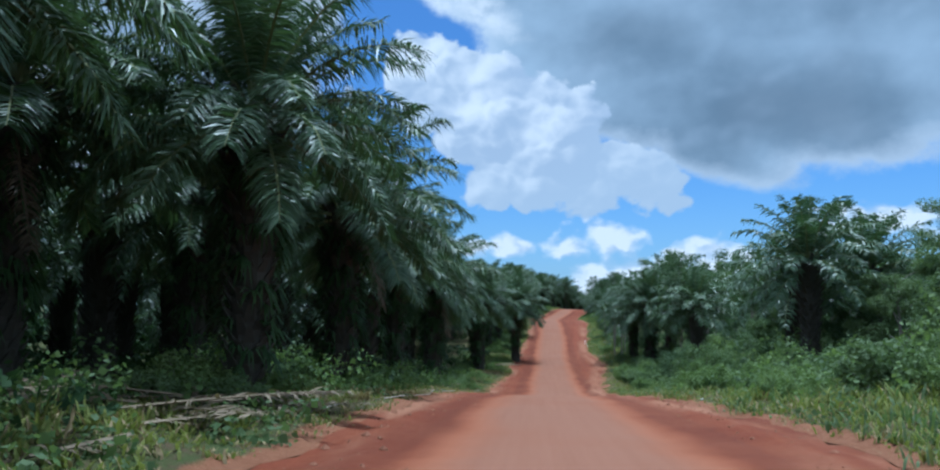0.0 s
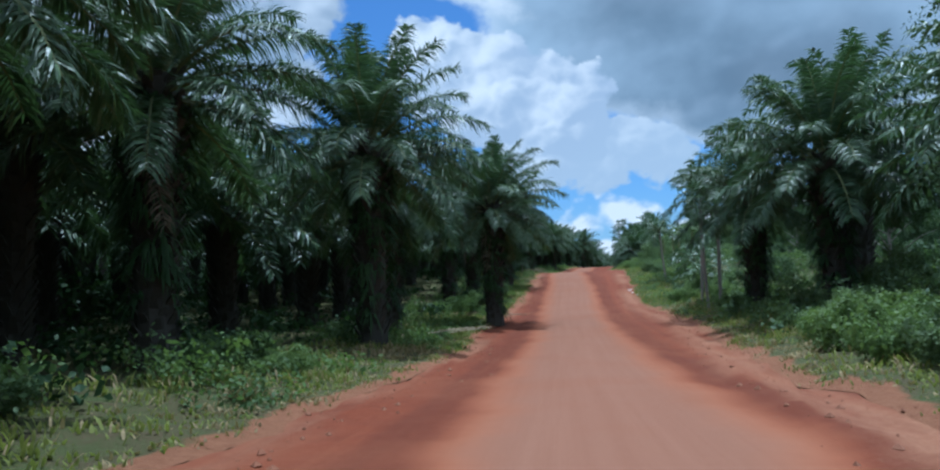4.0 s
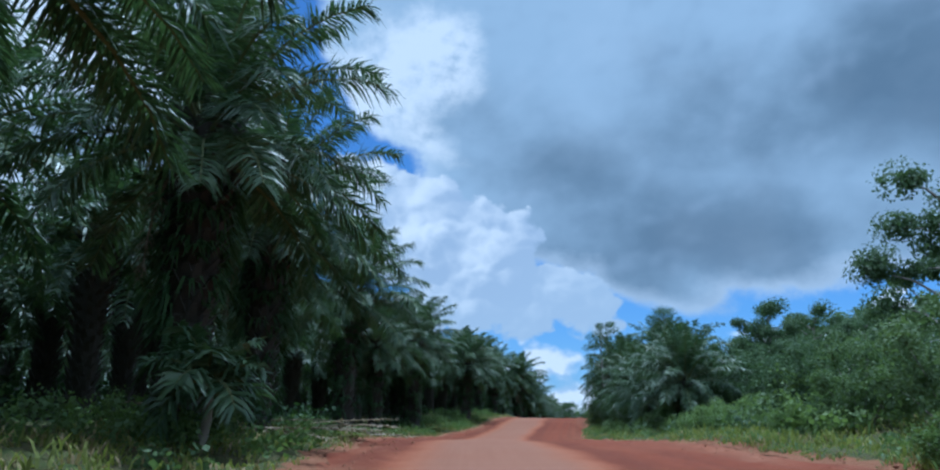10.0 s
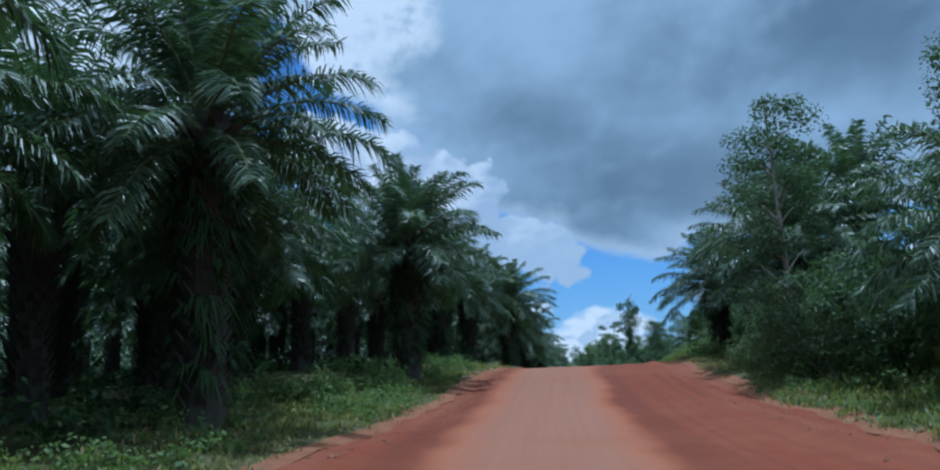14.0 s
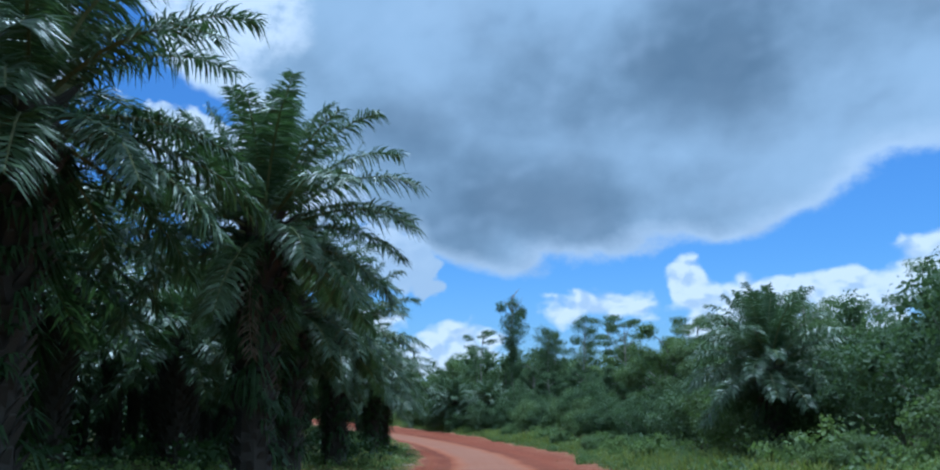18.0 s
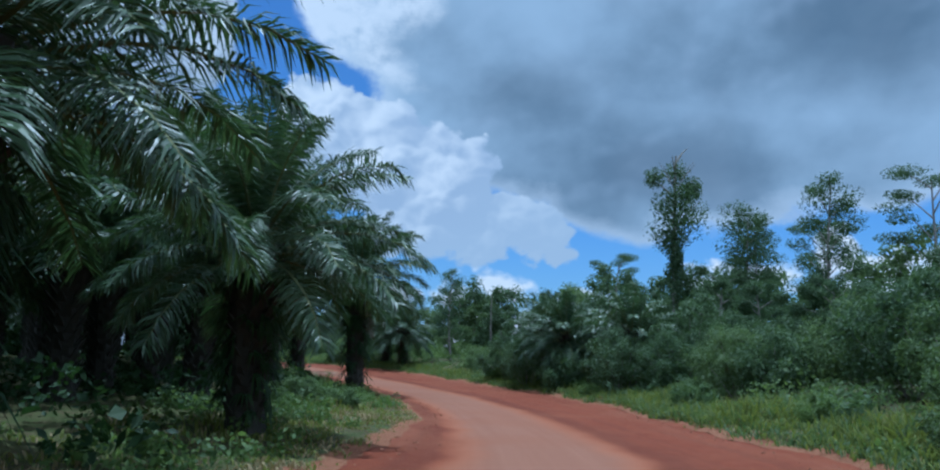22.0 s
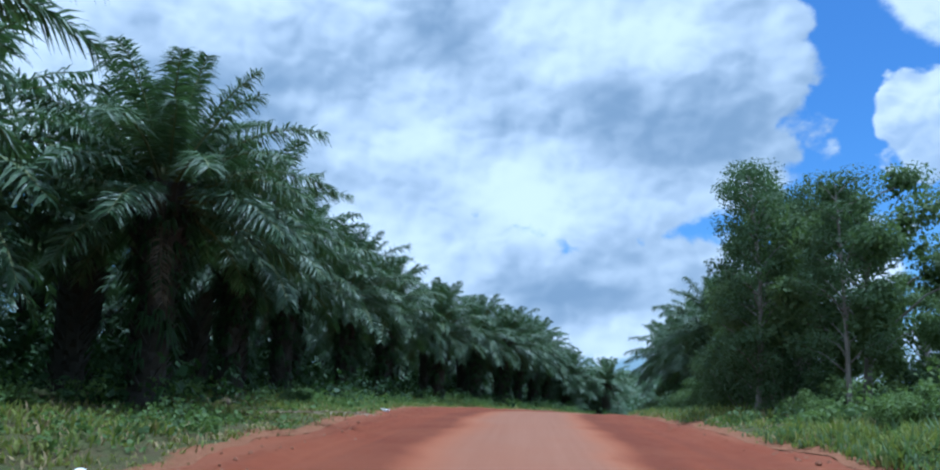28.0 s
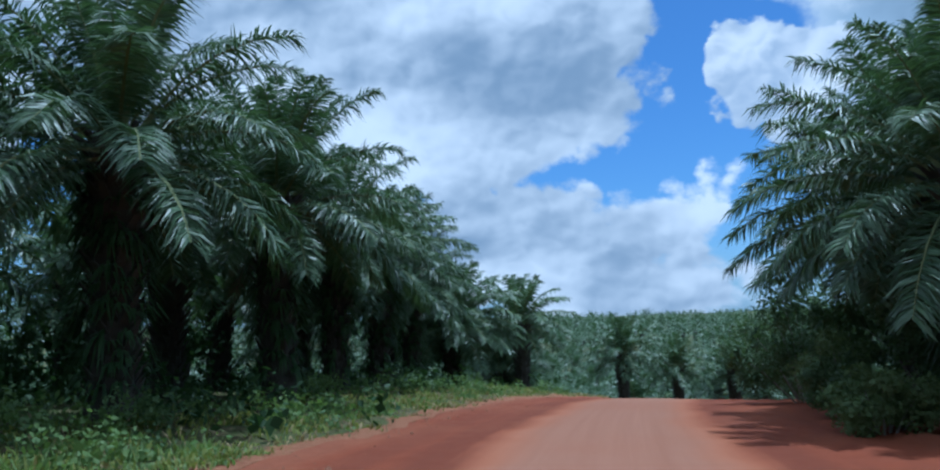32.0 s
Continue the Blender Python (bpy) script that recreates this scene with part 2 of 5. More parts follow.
# ---- plan: the road's middle line, its edges and the lie of the land ----
ROAD = [(-3.0, -40.0, 0.3)] + [
    (0.0, 0.0, -1.5), (1.4, 17.8, -2.4), (3.1, 35.5, -3.8), (5.3, 53.2, -5.7), (7.0, 70.9, -6.4),
    (8.8, 88.6, -6.5), (10.5, 106.3, -5.9), (12.5, 124.0, -4.4), (14.1, 141.7, -2.9), (15.6, 159.5, -2.2),
    (17.5, 177.2, -2.2), (20.1, 194.8, -2.2), (23.8, 212.2, -1.4), (28.2, 229.5, 0.1), (33.6, 246.5, 0.0),
    (39.4, 263.3, -1.2), (44.9, 280.2, -2.2), (49.5, 297.4, -2.8), (52.1, 315.0, -3.2), (52.1, 332.8, -3.2),
    (48.2, 350.1, -2.8), (41.1, 366.4, -2.1), (32.3, 381.9, -2.0), (23.5, 397.3, -2.3), (15.8, 413.4, -3.1),
] + [(11.2, 429.0, -3.9), (8.2, 446.0, -5.0), (8.5, 463.0, -7.0), (13.0, 482.0, -11.0), (24.0, 515.0, -19.0), (45.0, 560.0, -24.0)]
LEFT_EDGE = ((-40, 10, 34, 62, 81, 88, 126, 148, 165, 189, 203, 213, 232, 270, 287, 310, 325, 347, 359, 381, 404, 420, 428, 442, 620),
             (3.3, 3.2, 3.5, 4.0, 3.3, 4.0, 3.0, 2.4, 3.4, 4.3, 3.9, 2.9, 2.6, 3.5, 3.6, 3.3, 2.2, 2.6, 2.8, 4.6, 4.8, 5.8, 5.8, 4.4, 4.0))
RIGHT_EDGE = ((-40, 12, 38, 62, 74, 94, 112, 134, 150, 190, 218, 270, 291, 300, 321, 333, 352, 376, 408, 425, 442, 455, 620),
              (5.0, 5.2, 4.9, 4.2, 5.0, 6.6, 5.4, 6.5, 7.6, 6.8, 7.2, 6.4, 5.9, 7.4, 6.9, 8.0, 8.2, 7.4, 6.0, 5.5, 6.9, 8.5, 7.0))


def catmull(points, step=1.0):
    p = np.array(points, float)
    out = []
    for i in range(len(p) - 1):
        a, b, c, d = p[max(i - 1, 0)], p[i], p[i + 1], p[min(i + 2, len(p) - 1)]
        m = max(2, int(np.linalg.norm(c - b) / step))
        for u in np.arange(m) / m:
            out.append(0.5 * (2 * b + (c - a) * u + (2 * a - 5 * b + 4 * c - d) * u * u + (3 * b - a - 3 * c + d) * u ** 3))
    out.append(p[-1])
    return np.array(out)


LINE = catmull(ROAD)
_k = np.hanning(19) / np.hanning(19).sum()
LINE[:, 2] = np.convolve(np.pad(LINE[:, 2], 9, mode="edge"), _k, "valid")
STATION = np.r_[0, np.cumsum(np.hypot(*np.diff(LINE[:, :2], axis=0).T))]
STATION -= np.interp(0.0, LINE[:80, 1], STATION[:80])      # 0 m where the camera starts
TANGENT = np.gradient(LINE[:, :2], axis=0)
TANGENT /= np.hypot(*TANGENT.T)[:, None]


def smooth(x, a, b):
    u = np.clip((np.asarray(x, float) - a) / (b - a), 0, 1)
    return u * u * (3 - 2 * u)


def wave(x, y, size, seed=0.0):
    """Cheap smooth unevenness between -1 and 1."""
    x, y = np.asarray(x, float) / size, np.asarray(y, float) / size
    return (np.sin(x * 1.7 + 1.3 * np.sin(y * 1.1 + seed) + seed) + np.sin(y * 1.9 + 1.1 * np.sin(x * 1.4 - seed) + 2.1 * seed)
            + 0.6 * np.sin(3.1 * x - 2.3 * y + seed)) / 2.6


def at(s, off, lift=None):
    """The place off metres to the right of the road's middle at station s; its height is the ground's, plus lift."""
    s, off = np.asarray(s, float), np.asarray(off, float)
    x, y = np.interp(s, STATION, LINE[:, 0]), np.interp(s, STATION, LINE[:, 1])
    tx, ty = np.interp(s, STATION, TANGENT[:, 0]), np.interp(s, STATION, TANGENT[:, 1])
    x, y = x + off * ty, y - off * tx
    return x, y, land(x, y) + (lift or 0.0)


def bank(s, off):
    """The ground's height over the road's middle, across the road."""
    le, re = np.interp(s, *LEFT_EDGE), np.interp(s, *RIGHT_EDGE)
    left, right = -off - le, off - re
    z = -0.012 * np.minimum(np.abs(off), 4.0)
    z = z + 0.16 * smooth(left, -0.5, 0.7) + 0.35 * smooth(left, 1.0, 6.0)
    z = z + 0.22 * smooth(right, -0.4, 0.8) + 0.9 * smooth(right, 0.8, 9.0)
    return z


def land(x, y):
    """Ground height at x, y."""
    x, y = np.atleast_1d(np.asarray(x, float)), np.atleast_1d(np.asarray(y, float))
    shape = x.shape
    x, y = x.ravel(), y.ravel()
    z = np.empty_like(x)
    coarse = LINE[::4]
    for i in range(0, len(x), 4000):
        a, b = x[i:i + 4000], y[i:i + 4000]
        d2 = (a[:, None] - LINE[None, :, 0]) ** 2 + (b[:, None] - LINE[None, :, 1]) ** 2
        k = d2.argmin(1)
        d = np.sqrt(d2[np.arange(len(k)), k])
        off = (a - LINE[k, 0]) * TANGENT[k, 1] - (b - LINE[k, 1]) * TANGENT[k, 0]
        along = (a - LINE[k, 0]) * TANGENT[k, 0] + (b - LINE[k, 1]) * TANGENT[k, 1]
        s = STATION[k] + along
        near = np.interp(s, STATION, LINE[:, 2])
        w = 1.0 / ((a[:, None] - coarse[None, :, 0]) ** 2 + (b[:, None] - coarse[None, :, 1]) ** 2 + 900.0) ** 2
        far = (w * coarse[None, :, 2]).sum(1) / w.sum(1)
        m = smooth(d, 12.0, 45.0)
        z[i:i + 4000] = near * (1 - m) + far * m + bank(s, off) + 0.1 * wave(a, b, 6.0, 1.0) * smooth(d, 5, 10) + 0.8 * wave(a, b, 60.0, 2.0) * smooth(d, 25, 80) + 1.6 * smooth(b, 600, 900) - 6.5 * smooth(b, 448, 482) * (1 - smooth(b, 560, 690)) * smooth(d, 8, 24)
    return z.reshape(shape) if len(shape) and len(z) > 1 else (z if len(z) > 1 else float(z[0]))


# ---- materials ----
def material(name):
    m = bpy.data.materials.new(name)
    m.use_nodes = True
    n = Nodes(m.node_tree)
    out = n.add("ShaderNodeOutputMaterial")
    b = n.add("ShaderNodeBsdfPrincipled")
    n.put(out.inputs[0], b.outputs[0])
    return m, n, b, out


def bump(n, b, height, strength, distance):
    k = n.add("ShaderNodeBump")
    k.inputs["Strength"].default_value, k.inputs["Distance"].default_value = strength, distance
    n.put(k.inputs["Height"], height)
    n.put(b.inputs["Normal"], k.outputs[0])


def place(n):
    return n.add("ShaderNodeNewGeometry").outputs["Position"]


def leaf_material(name, dark, light, rough=0.42, through_light=0.25, spec=0.5):
    """Foliage: colour varies from leaf to leaf and from plant to plant; a little light passes through."""
    m, n, b, out = material(name)
    info = n.add("ShaderNodeObjectInfo").outputs["Random"]
    island = n.add("ShaderNodeNewGeometry").outputs["Random Per Island"]
    patch = n.noise(place(n), 0.8, 3.0)
    f = n.math("ADD", n.math("MULTIPLY", island, 0.45), n.math("ADD", n.math("MULTIPLY", info, 0.35), n.math("MULTIPLY_ADD", patch, 0.7, -0.3)), clamp=True)
    col = n.mix(f, (*dark, 1), (*light, 1))
    n.put(b.inputs["Base Color"], col)
    b.inputs["Roughness"].default_value = rough
    b.inputs["Specular IOR Level"].default_value = spec
    t = n.add("ShaderNodeBsdfTranslucent")
    n.put(t.inputs[0], n.mix(0.5, col, (light[0] * 1.3, light[1] * 1.5, light[2] * 0.6, 1)))
    s = n.add("ShaderNodeMixShader")
    s.inputs[0].default_value = through_light
    n.put(s.inputs[1], b.outputs[0])
    n.put(s.inputs[2], t.outputs[0])
    n.put(out.inputs[0], s.outputs[0])
    return m


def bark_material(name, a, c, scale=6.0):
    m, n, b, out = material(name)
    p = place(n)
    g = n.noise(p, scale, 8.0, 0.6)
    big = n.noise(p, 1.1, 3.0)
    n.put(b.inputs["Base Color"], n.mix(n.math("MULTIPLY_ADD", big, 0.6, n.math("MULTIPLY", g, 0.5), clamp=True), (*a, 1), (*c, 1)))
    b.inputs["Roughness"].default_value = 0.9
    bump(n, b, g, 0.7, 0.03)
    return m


def road_material():
    """Red laterite: a pale packed track in the middle, loose darker soil at the sides, tyre marks along it."""
    m, n, b, out = material("laterite road")
    p = place(n)
    across, along = n.attribute("across"), n.attribute("along")
    wob = n.math("MULTIPLY_ADD", n.noise(p, 0.35, 3.0), 1.1, -0.55)
    a = n.math("ABSOLUTE", n.math("ADD", n.math("SUBTRACT", across, 0.6), wob))
    packed = n.step(a, 1.65, 2.5, 1.0, 0.0)
    grain = n.noise(p, 26.0, 8.0, 0.65)
    mid = n.noise(p, 3.0, 6.0, 0.6)
    big = n.noise(p, 0.25, 3.0)
    streak = n.noise(n.vec(n.math("MULTIPLY", across, 4.0), n.math("MULTIPLY", along, 0.06), 0.0), 1.0, 5.0, 0.6)
    loose = n.mix(mid, (0.090, 0.019, 0.006, 1), (0.178, 0.042, 0.013, 1))
    hard = n.mix(n.math("MULTIPLY_ADD", streak, 0.9, -0.1, clamp=True), (0.178, 0.079, 0.043, 1), (0.238, 0.120, 0.072, 1))
    rim = n.mix(mid, (0.210, 0.064, 0.024, 1), (0.270, 0.098, 0.042, 1))
    hard = n.mix(n.step(a, 1.0, 2.1, 0.0, 0.85), hard, rim)
    rut = n.noise(n.vec(n.math("MULTIPLY", across, 2.6), n.math("MULTIPLY", along, 0.035), 7.0), 1.0, 4.0, 0.55)
    loose = n.mix(n.step(rut, 0.44, 0.66, 0.0, 0.55), loose, (0.086, 0.021, 0.008, 1))
    loose = n.mix(n.step(streak, 0.56, 0.74, 0.0, 0.35), loose, (0.225, 0.076, 0.032, 1))
    furrow = n.math("MULTIPLY", n.step(a, 2.1, 2.5), n.step(a, 2.8, 3.5, 1.0, 0.0))
    loose = n.mix(n.math("MULTIPLY", furrow, 0.6), loose, (0.080, 0.018, 0.006, 1))
    rubble = n.mix(n.noise(p, 7.0, 6.0, 0.7), (0.13, 0.046, 0.020, 1), (0.36, 0.19, 0.105, 1))
    patchy = n.step(n.noise(n.vec(n.math("MULTIPLY", across, 0.5), n.math("MULTIPLY", along, 0.09), 2.0), 1.0, 5.0, 0.6), 0.40, 0.58)
    loose = n.mix(n.math("MULTIPLY", n.attribute("rubble"), patchy), loose, rubble)
    col = n.mix(packed, loose, hard)
    col = n.mix(n.step(big, 0.42, 0.66, 0.0, 0.28), col, (0.185, 0.064, 0.027, 1))
    col = n.mix(n.math("MULTIPLY", grain, 0.35), col, (0.165, 0.058, 0.033, 1))
    n.put(b.inputs["Base Color"], col)
    b.inputs["Roughness"].default_value = 0.92
    b.inputs["Specular IOR Level"].default_value = 0.15
    h = n.math("ADD", n.math("MULTIPLY", grain, n.step(packed, 0.0, 1.0, 0.5, 0.14)), n.math("MULTIPLY", mid, n.step(packed, 0.0, 1.0, 1.0, 0.15)))
    bump(n, b, n.math("ADD", h, n.math("MULTIPLY", streak, 0.35)), 0.8, 0.05)
    return m


def soil_material():
    """Verge and plantation floor: low green growth, dry litter and bare red soil near the road."""
    m, n, b, out = material("grassy soil")
    p = place(n)
    bare = n.attribute("bare")
    fine, mid, big = n.noise(p, 18.0, 8.0, 0.65), n.noise(p, 1.6, 6.0, 0.6), n.noise(p, 0.12, 4.0)
    green = n.mix(mid, (0.024, 0.042, 0.010, 1), (0.085, 0.105, 0.028, 1))
    green = n.mix(n.step(big, 0.4, 0.65, 0.0, 0.5), green, (0.085, 0.075, 0.032, 1))
    litter = n.mix(fine, (0.024, 0.018, 0.010, 1), (0.125, 0.088, 0.046, 1))
    col = n.mix(n.step(n.math("ADD", n.math("MULTIPLY", fine, 0.5), n.math("MULTIPLY", mid, 0.5)), 0.42, 0.62), green, litter)
    red = n.mix(n.noise(p, 7.0, 6.0, 0.7), (0.11, 0.036, 0.014, 1), (0.28, 0.135, 0.070, 1))
    col = n.mix(n.step(n.math("ADD", bare, n.math("MULTIPLY_ADD", mid, 0.8, -0.4)), 0.35, 0.6), col, red)
    n.put(b.inputs["Base Color"], col)
    b.inputs["Roughness"].default_value = 0.95
    b.inputs["Specular IOR Level"].default_value = 0.15
    bump(n, b, n.math("ADD", n.math("MULTIPLY", fine, 0.5), mid), 1.0, 0.12)
    return m


ROAD_MAT, SOIL = road_material(), soil_material()
PALM_LEAF = leaf_material("oil palm leaflets", (0.024, 0.054, 0.026), (0.088, 0.135, 0.056), 0.44, 0.20, 0.38)
PALM_DRY = leaf_material("dry palm leaflets", (0.10, 0.075, 0.045), (0.27, 0.21, 0.13), 0.7, 0.15, 0.3)
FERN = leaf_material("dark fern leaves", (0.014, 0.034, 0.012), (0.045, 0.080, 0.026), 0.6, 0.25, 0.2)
PALM_BROWN = leaf_material("withered brown leaflets", (0.050, 0.042, 0.030), (0.150, 0.120, 0.080), 0.7, 0.15, 0.2)
RACHIS = bark_material("palm leaf stalk", (0.07, 0.10, 0.03), (0.17, 0.17, 0.07), 3.0)
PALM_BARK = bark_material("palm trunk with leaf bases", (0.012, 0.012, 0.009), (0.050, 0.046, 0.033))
BARK = bark_material("grey bark", (0.09, 0.08, 0.065), (0.27, 0.25, 0.21), 9.0)
LEAF_A = leaf_material("broad green leaves", (0.046, 0.082, 0.026), (0.135, 0.180, 0.078), 0.62, 0.34, 0.18)
LEAF_B = leaf_material("dark forest leaves", (0.030, 0.060, 0.024), (0.098, 0.140, 0.066), 0.62, 0.30, 0.18)
LEAF_C = leaf_material("bright shrub leaves", (0.062, 0.112, 0.024), (0.165, 0.215, 0.078), 0.62, 0.36, 0.2)
GRASS = leaf_material("verge grass", (0.070, 0.098, 0.018), (0.21, 0.22, 0.060), 0.7, 0.33, 0.1)
STRAW = leaf_material("dry grass", (0.13, 0.10, 0.05), (0.32, 0.25, 0.13), 0.75, 0.2, 0.1)

# ---- building helpers ----
def mesh_of(name, verts, faces, mats, index=None, shade_smooth=False):
    """A mesh from arrays: verts (n, 3); faces a list of arrays (m, k); index: the material of each face array."""
    me = bpy.data.meshes.new(name)
    verts = np.asarray(verts, np.float32)
    loops, starts, mat, at_loop = [], [], [], 0
    for j, f in enumerate(faces):
        f = np.asarray(f, np.int32)
        if not len(f):
            continue
        loops.append(f.ravel())
        starts.append(at_loop + np.arange(len(f), dtype=np.int32) * f.shape[1])
        mat.append(np.full(len(f), 0 if index is None else index[j], np.int32))
        at_loop += f.size
    loops, starts, mat = np.concatenate(loops), np.concatenate(starts), np.concatenate(mat)
    me.vertices.add(len(verts))
    me.vertices.foreach_set("co", verts.ravel())
    me.loops.add(len(loops))
    me.loops.foreach_set("vertex_index", loops)
    me.polygons.add(len(starts))
    me.polygons.foreach_set("loop_start", starts)
    me.polygons.foreach_set("material_index", mat)
    me.polygons.foreach_set("use_smooth", np.full(len(starts), shade_smooth))
    for m in (mats if isinstance(mats, (list, tuple)) else [mats]):
        me.materials.append(m)
    me.update(calc_edges=True)
    me.validate()
    return me


def part(name, data, parent, label="", m=None):
    """Links a mesh as one object under a thing or a part."""
    ob = new(name, data)
    ob.parent = parent
    if m is not None:
        ob.matrix_basis = m
    return tagged(ob, label) if label else ob


def tube(points, radii, sides=6):
    """Vertices and quads of a round bar along points."""
    points, radii = np.asarray(points, float), np.asarray(radii, float)
    tan = np.gradient(points, axis=0)
    tan /= np.linalg.norm(tan, axis=1)[:, None] + 1e-9
    ref = np.where(np.abs(tan[:, 2:3]) > 0.9, [[1.0, 0, 0]], [[0, 0, 1.0]])
    u = np.cross(tan, ref)
    u /= np.linalg.norm(u, axis=1)[:, None]
    v = np.cross(tan, u)
    a = np.arange(sides) * 2 * math.pi / sides
    ring = u[:, None] * np.cos(a)[None, :, None] + v[:, None] * np.sin(a)[None, :, None]
    verts = (points[:, None] + ring * radii[:, None, None]).reshape(-1, 3)
    i, j = np.meshgrid(np.arange(len(points) - 1), np.arange(sides), indexing="ij")
    k = (j + 1) % sides
    quads = np.stack([i * sides + j, i * sides + k, (i + 1) * sides + k, (i + 1) * sides + j], -1).reshape(-1, 4)
    return verts, quads


class Soup:
    """Collects pieces of geometry into one mesh."""

    def __init__(self):
        self.v, self.f, self.n = [], {}, 0

    def add(self, verts, faces, slot=0):
        faces = np.asarray(faces, np.int32)
        self.f.setdefault((slot, faces.shape[1]), []).append(faces + self.n)
        self.v.append(np.asarray(verts, float))
        self.n += len(verts)

    def mesh(self, name, mats, shade_smooth=False):
        keys = list(self.f)
        return mesh_of(name, np.concatenate(self.v), [np.concatenate(self.f[k]) for k in keys], mats, [k[0] for k in keys], shade_smooth)


def strips(base, way, width_way, length, width, droop, soup, slot=0):
    """Many narrow leaves at once, each of two pieces with a bend and a pointed tip."""
    mid = base + way * (length * 0.5)[:, None]
    mid[:, 2] -= droop * 0.2
    tip = base + way * length[:, None]
    tip[:, 2] -= droop
    w = width_way * (width * 0.5)[:, None]
    k = len(base)
    verts = np.stack([base - w * 0.6, base + w * 0.6, mid + w, mid - w, tip], 1).reshape(-1, 3)
    o = np.arange(k)[:, None] * 5
    soup.add(verts, o + np.array([[0, 1, 2, 3]]), slot)
    soup.f.setdefault((slot, 3), []).append((o + np.array([[3, 2, 4]])).astype(np.int32) + soup.n - len(verts))


def unit(v):
    return v / (np.linalg.norm(v, axis=-1, keepdims=True) + 1e-9)


# ---- palm leaves ----
def frond_into(soup, rng, length, rise, bend, pairs, leaflet=0.95, width=0.05, sides=4, m=np.eye(4), slots=(0, 1), curl=0.0, sparse=0.0):
    """One feather leaf: an arching stalk that starts at the origin along +x, and leaflets in ragged rows on both sides."""
    segs = 9 if sides > 3 else 6
    u = np.linspace(0, 1, segs)
    ang = rise - bend * u ** 1.55
    step = length / (segs - 1)
    px = np.r_[0, np.cumsum(np.cos((ang[1:] + ang[:-1]) / 2))] * step
    pz = np.r_[0, np.cumsum(np.sin((ang[1:] + ang[:-1]) / 2))] * step
    py = curl * u ** 2 * length
    pts = np.stack([px, py, pz], 1)
    first = soup.n
    if sides:
        v, f = tube(pts, 0.055 * (1 - 0.85 * u) + 0.004, sides)
        soup.add(v @ m[:3, :3].T + m[:3, 3], f, slots[0])
    t = np.concatenate([np.linspace(0.16, 0.99, pairs)] * 2) + rng.normal(0, 0.006, pairs * 2)
    side = np.r_[np.ones(pairs), -np.ones(pairs)]
    if sparse:
        keep = rng.random(len(t)) > sparse
        t, side = t[keep], side[keep]
    t = np.clip(t, 0.1, 1)
    base = np.stack([np.interp(t, u, px), np.interp(t, u, py), np.interp(t, u, pz)], 1)
    a = np.interp(t, u, ang)
    fwd = np.stack([np.cos(a), 0 * a, np.sin(a)], 1)
    up = np.stack([-np.sin(a), 0 * a, np.cos(a)], 1)
    out = np.stack([0 * a, side, 0 * a], 1)
    lean = 0.26 + 0.46 * t ** 2 + rng.normal(0, 0.08, len(t))
    # leaflets spring from the stalk in two ranks, one raised and one level
    tilt = np.where(rng.random(len(t)) < 0.5, 0.48, -0.05) + rng.normal(0, 0.16, len(t))
    way = unit(out * np.cos(tilt)[:, None] + up * np.sin(tilt)[:, None] + fwd * lean[:, None])
    ll = leaflet * (0.42 + 0.58 * np.sin(np.clip((t - 0.1) / 0.9, 0, 1) * math.pi * 0.84 + 0.3)) * rng.uniform(0.85, 1.12, len(t))
    wide = unit(np.cross(way, unit(up + rng.normal(0, 0.42, way.shape))))
    droop = ll * rng.uniform(0.25, 0.70, len(t))
    world_base = base @ m[:3, :3].T + m[:3, 3]
    strips(world_base, way @ m[:3, :3].T, wide @ m[:3, :3].T, ll, np.full(len(t), width) * rng.uniform(0.7, 1.3, len(t)), droop, soup, slots[1])
    return first


# age classes from the spear leaves to the hanging ones: rise, bend, length
AGES = [(1.46, 0.28, 3.3), (1.30, 0.58, 3.9), (1.10, 0.90, 4.25), (0.86, 1.10, 4.45), (0.60, 1.16, 4.45), (0.34, 1.08, 4.3), (0.08, 0.98, 4.1), (-0.22, 0.85, 3.9)]


def turn(z, y=0.0, loc=(0, 0, 0), k=1.0):
    return Matrix.Translation(loc) @ Matrix.Rotation(z, 4, "Z") @ Matrix.Rotation(y, 4, "Y") @ Matrix.Diagonal((k, k, k, 1))


FRONDS = []
for _age, (_r, _b, _l) in enumerate(AGES):
    for _v in range(2):
        _s = Soup()
        _rng = np.random.default_rng(40 + _age * 7 + _v)
        frond_into(_s, _rng, _l, _r, _b, 140, 0.74, 0.044, 3, curl=_rng.uniform(-0.09, 0.09), sparse=0.03 + (0.10 if _age > 6 else 0))
        FRONDS.append(_s.mesh("frond", [RACHIS, PALM_LEAF]))
DRY_FRONDS = []
for _v in range(2):
    _s = Soup()
    frond_into(_s, np.random.default_rng(90 + _v), 3.6, -1.2, 0.36, 70, 0.5, 0.035, 3, curl=0.08, sparse=0.3)
    DRY_FRONDS.append(_s.mesh("dry_frond", [PALM_BROWN, PALM_BROWN]))


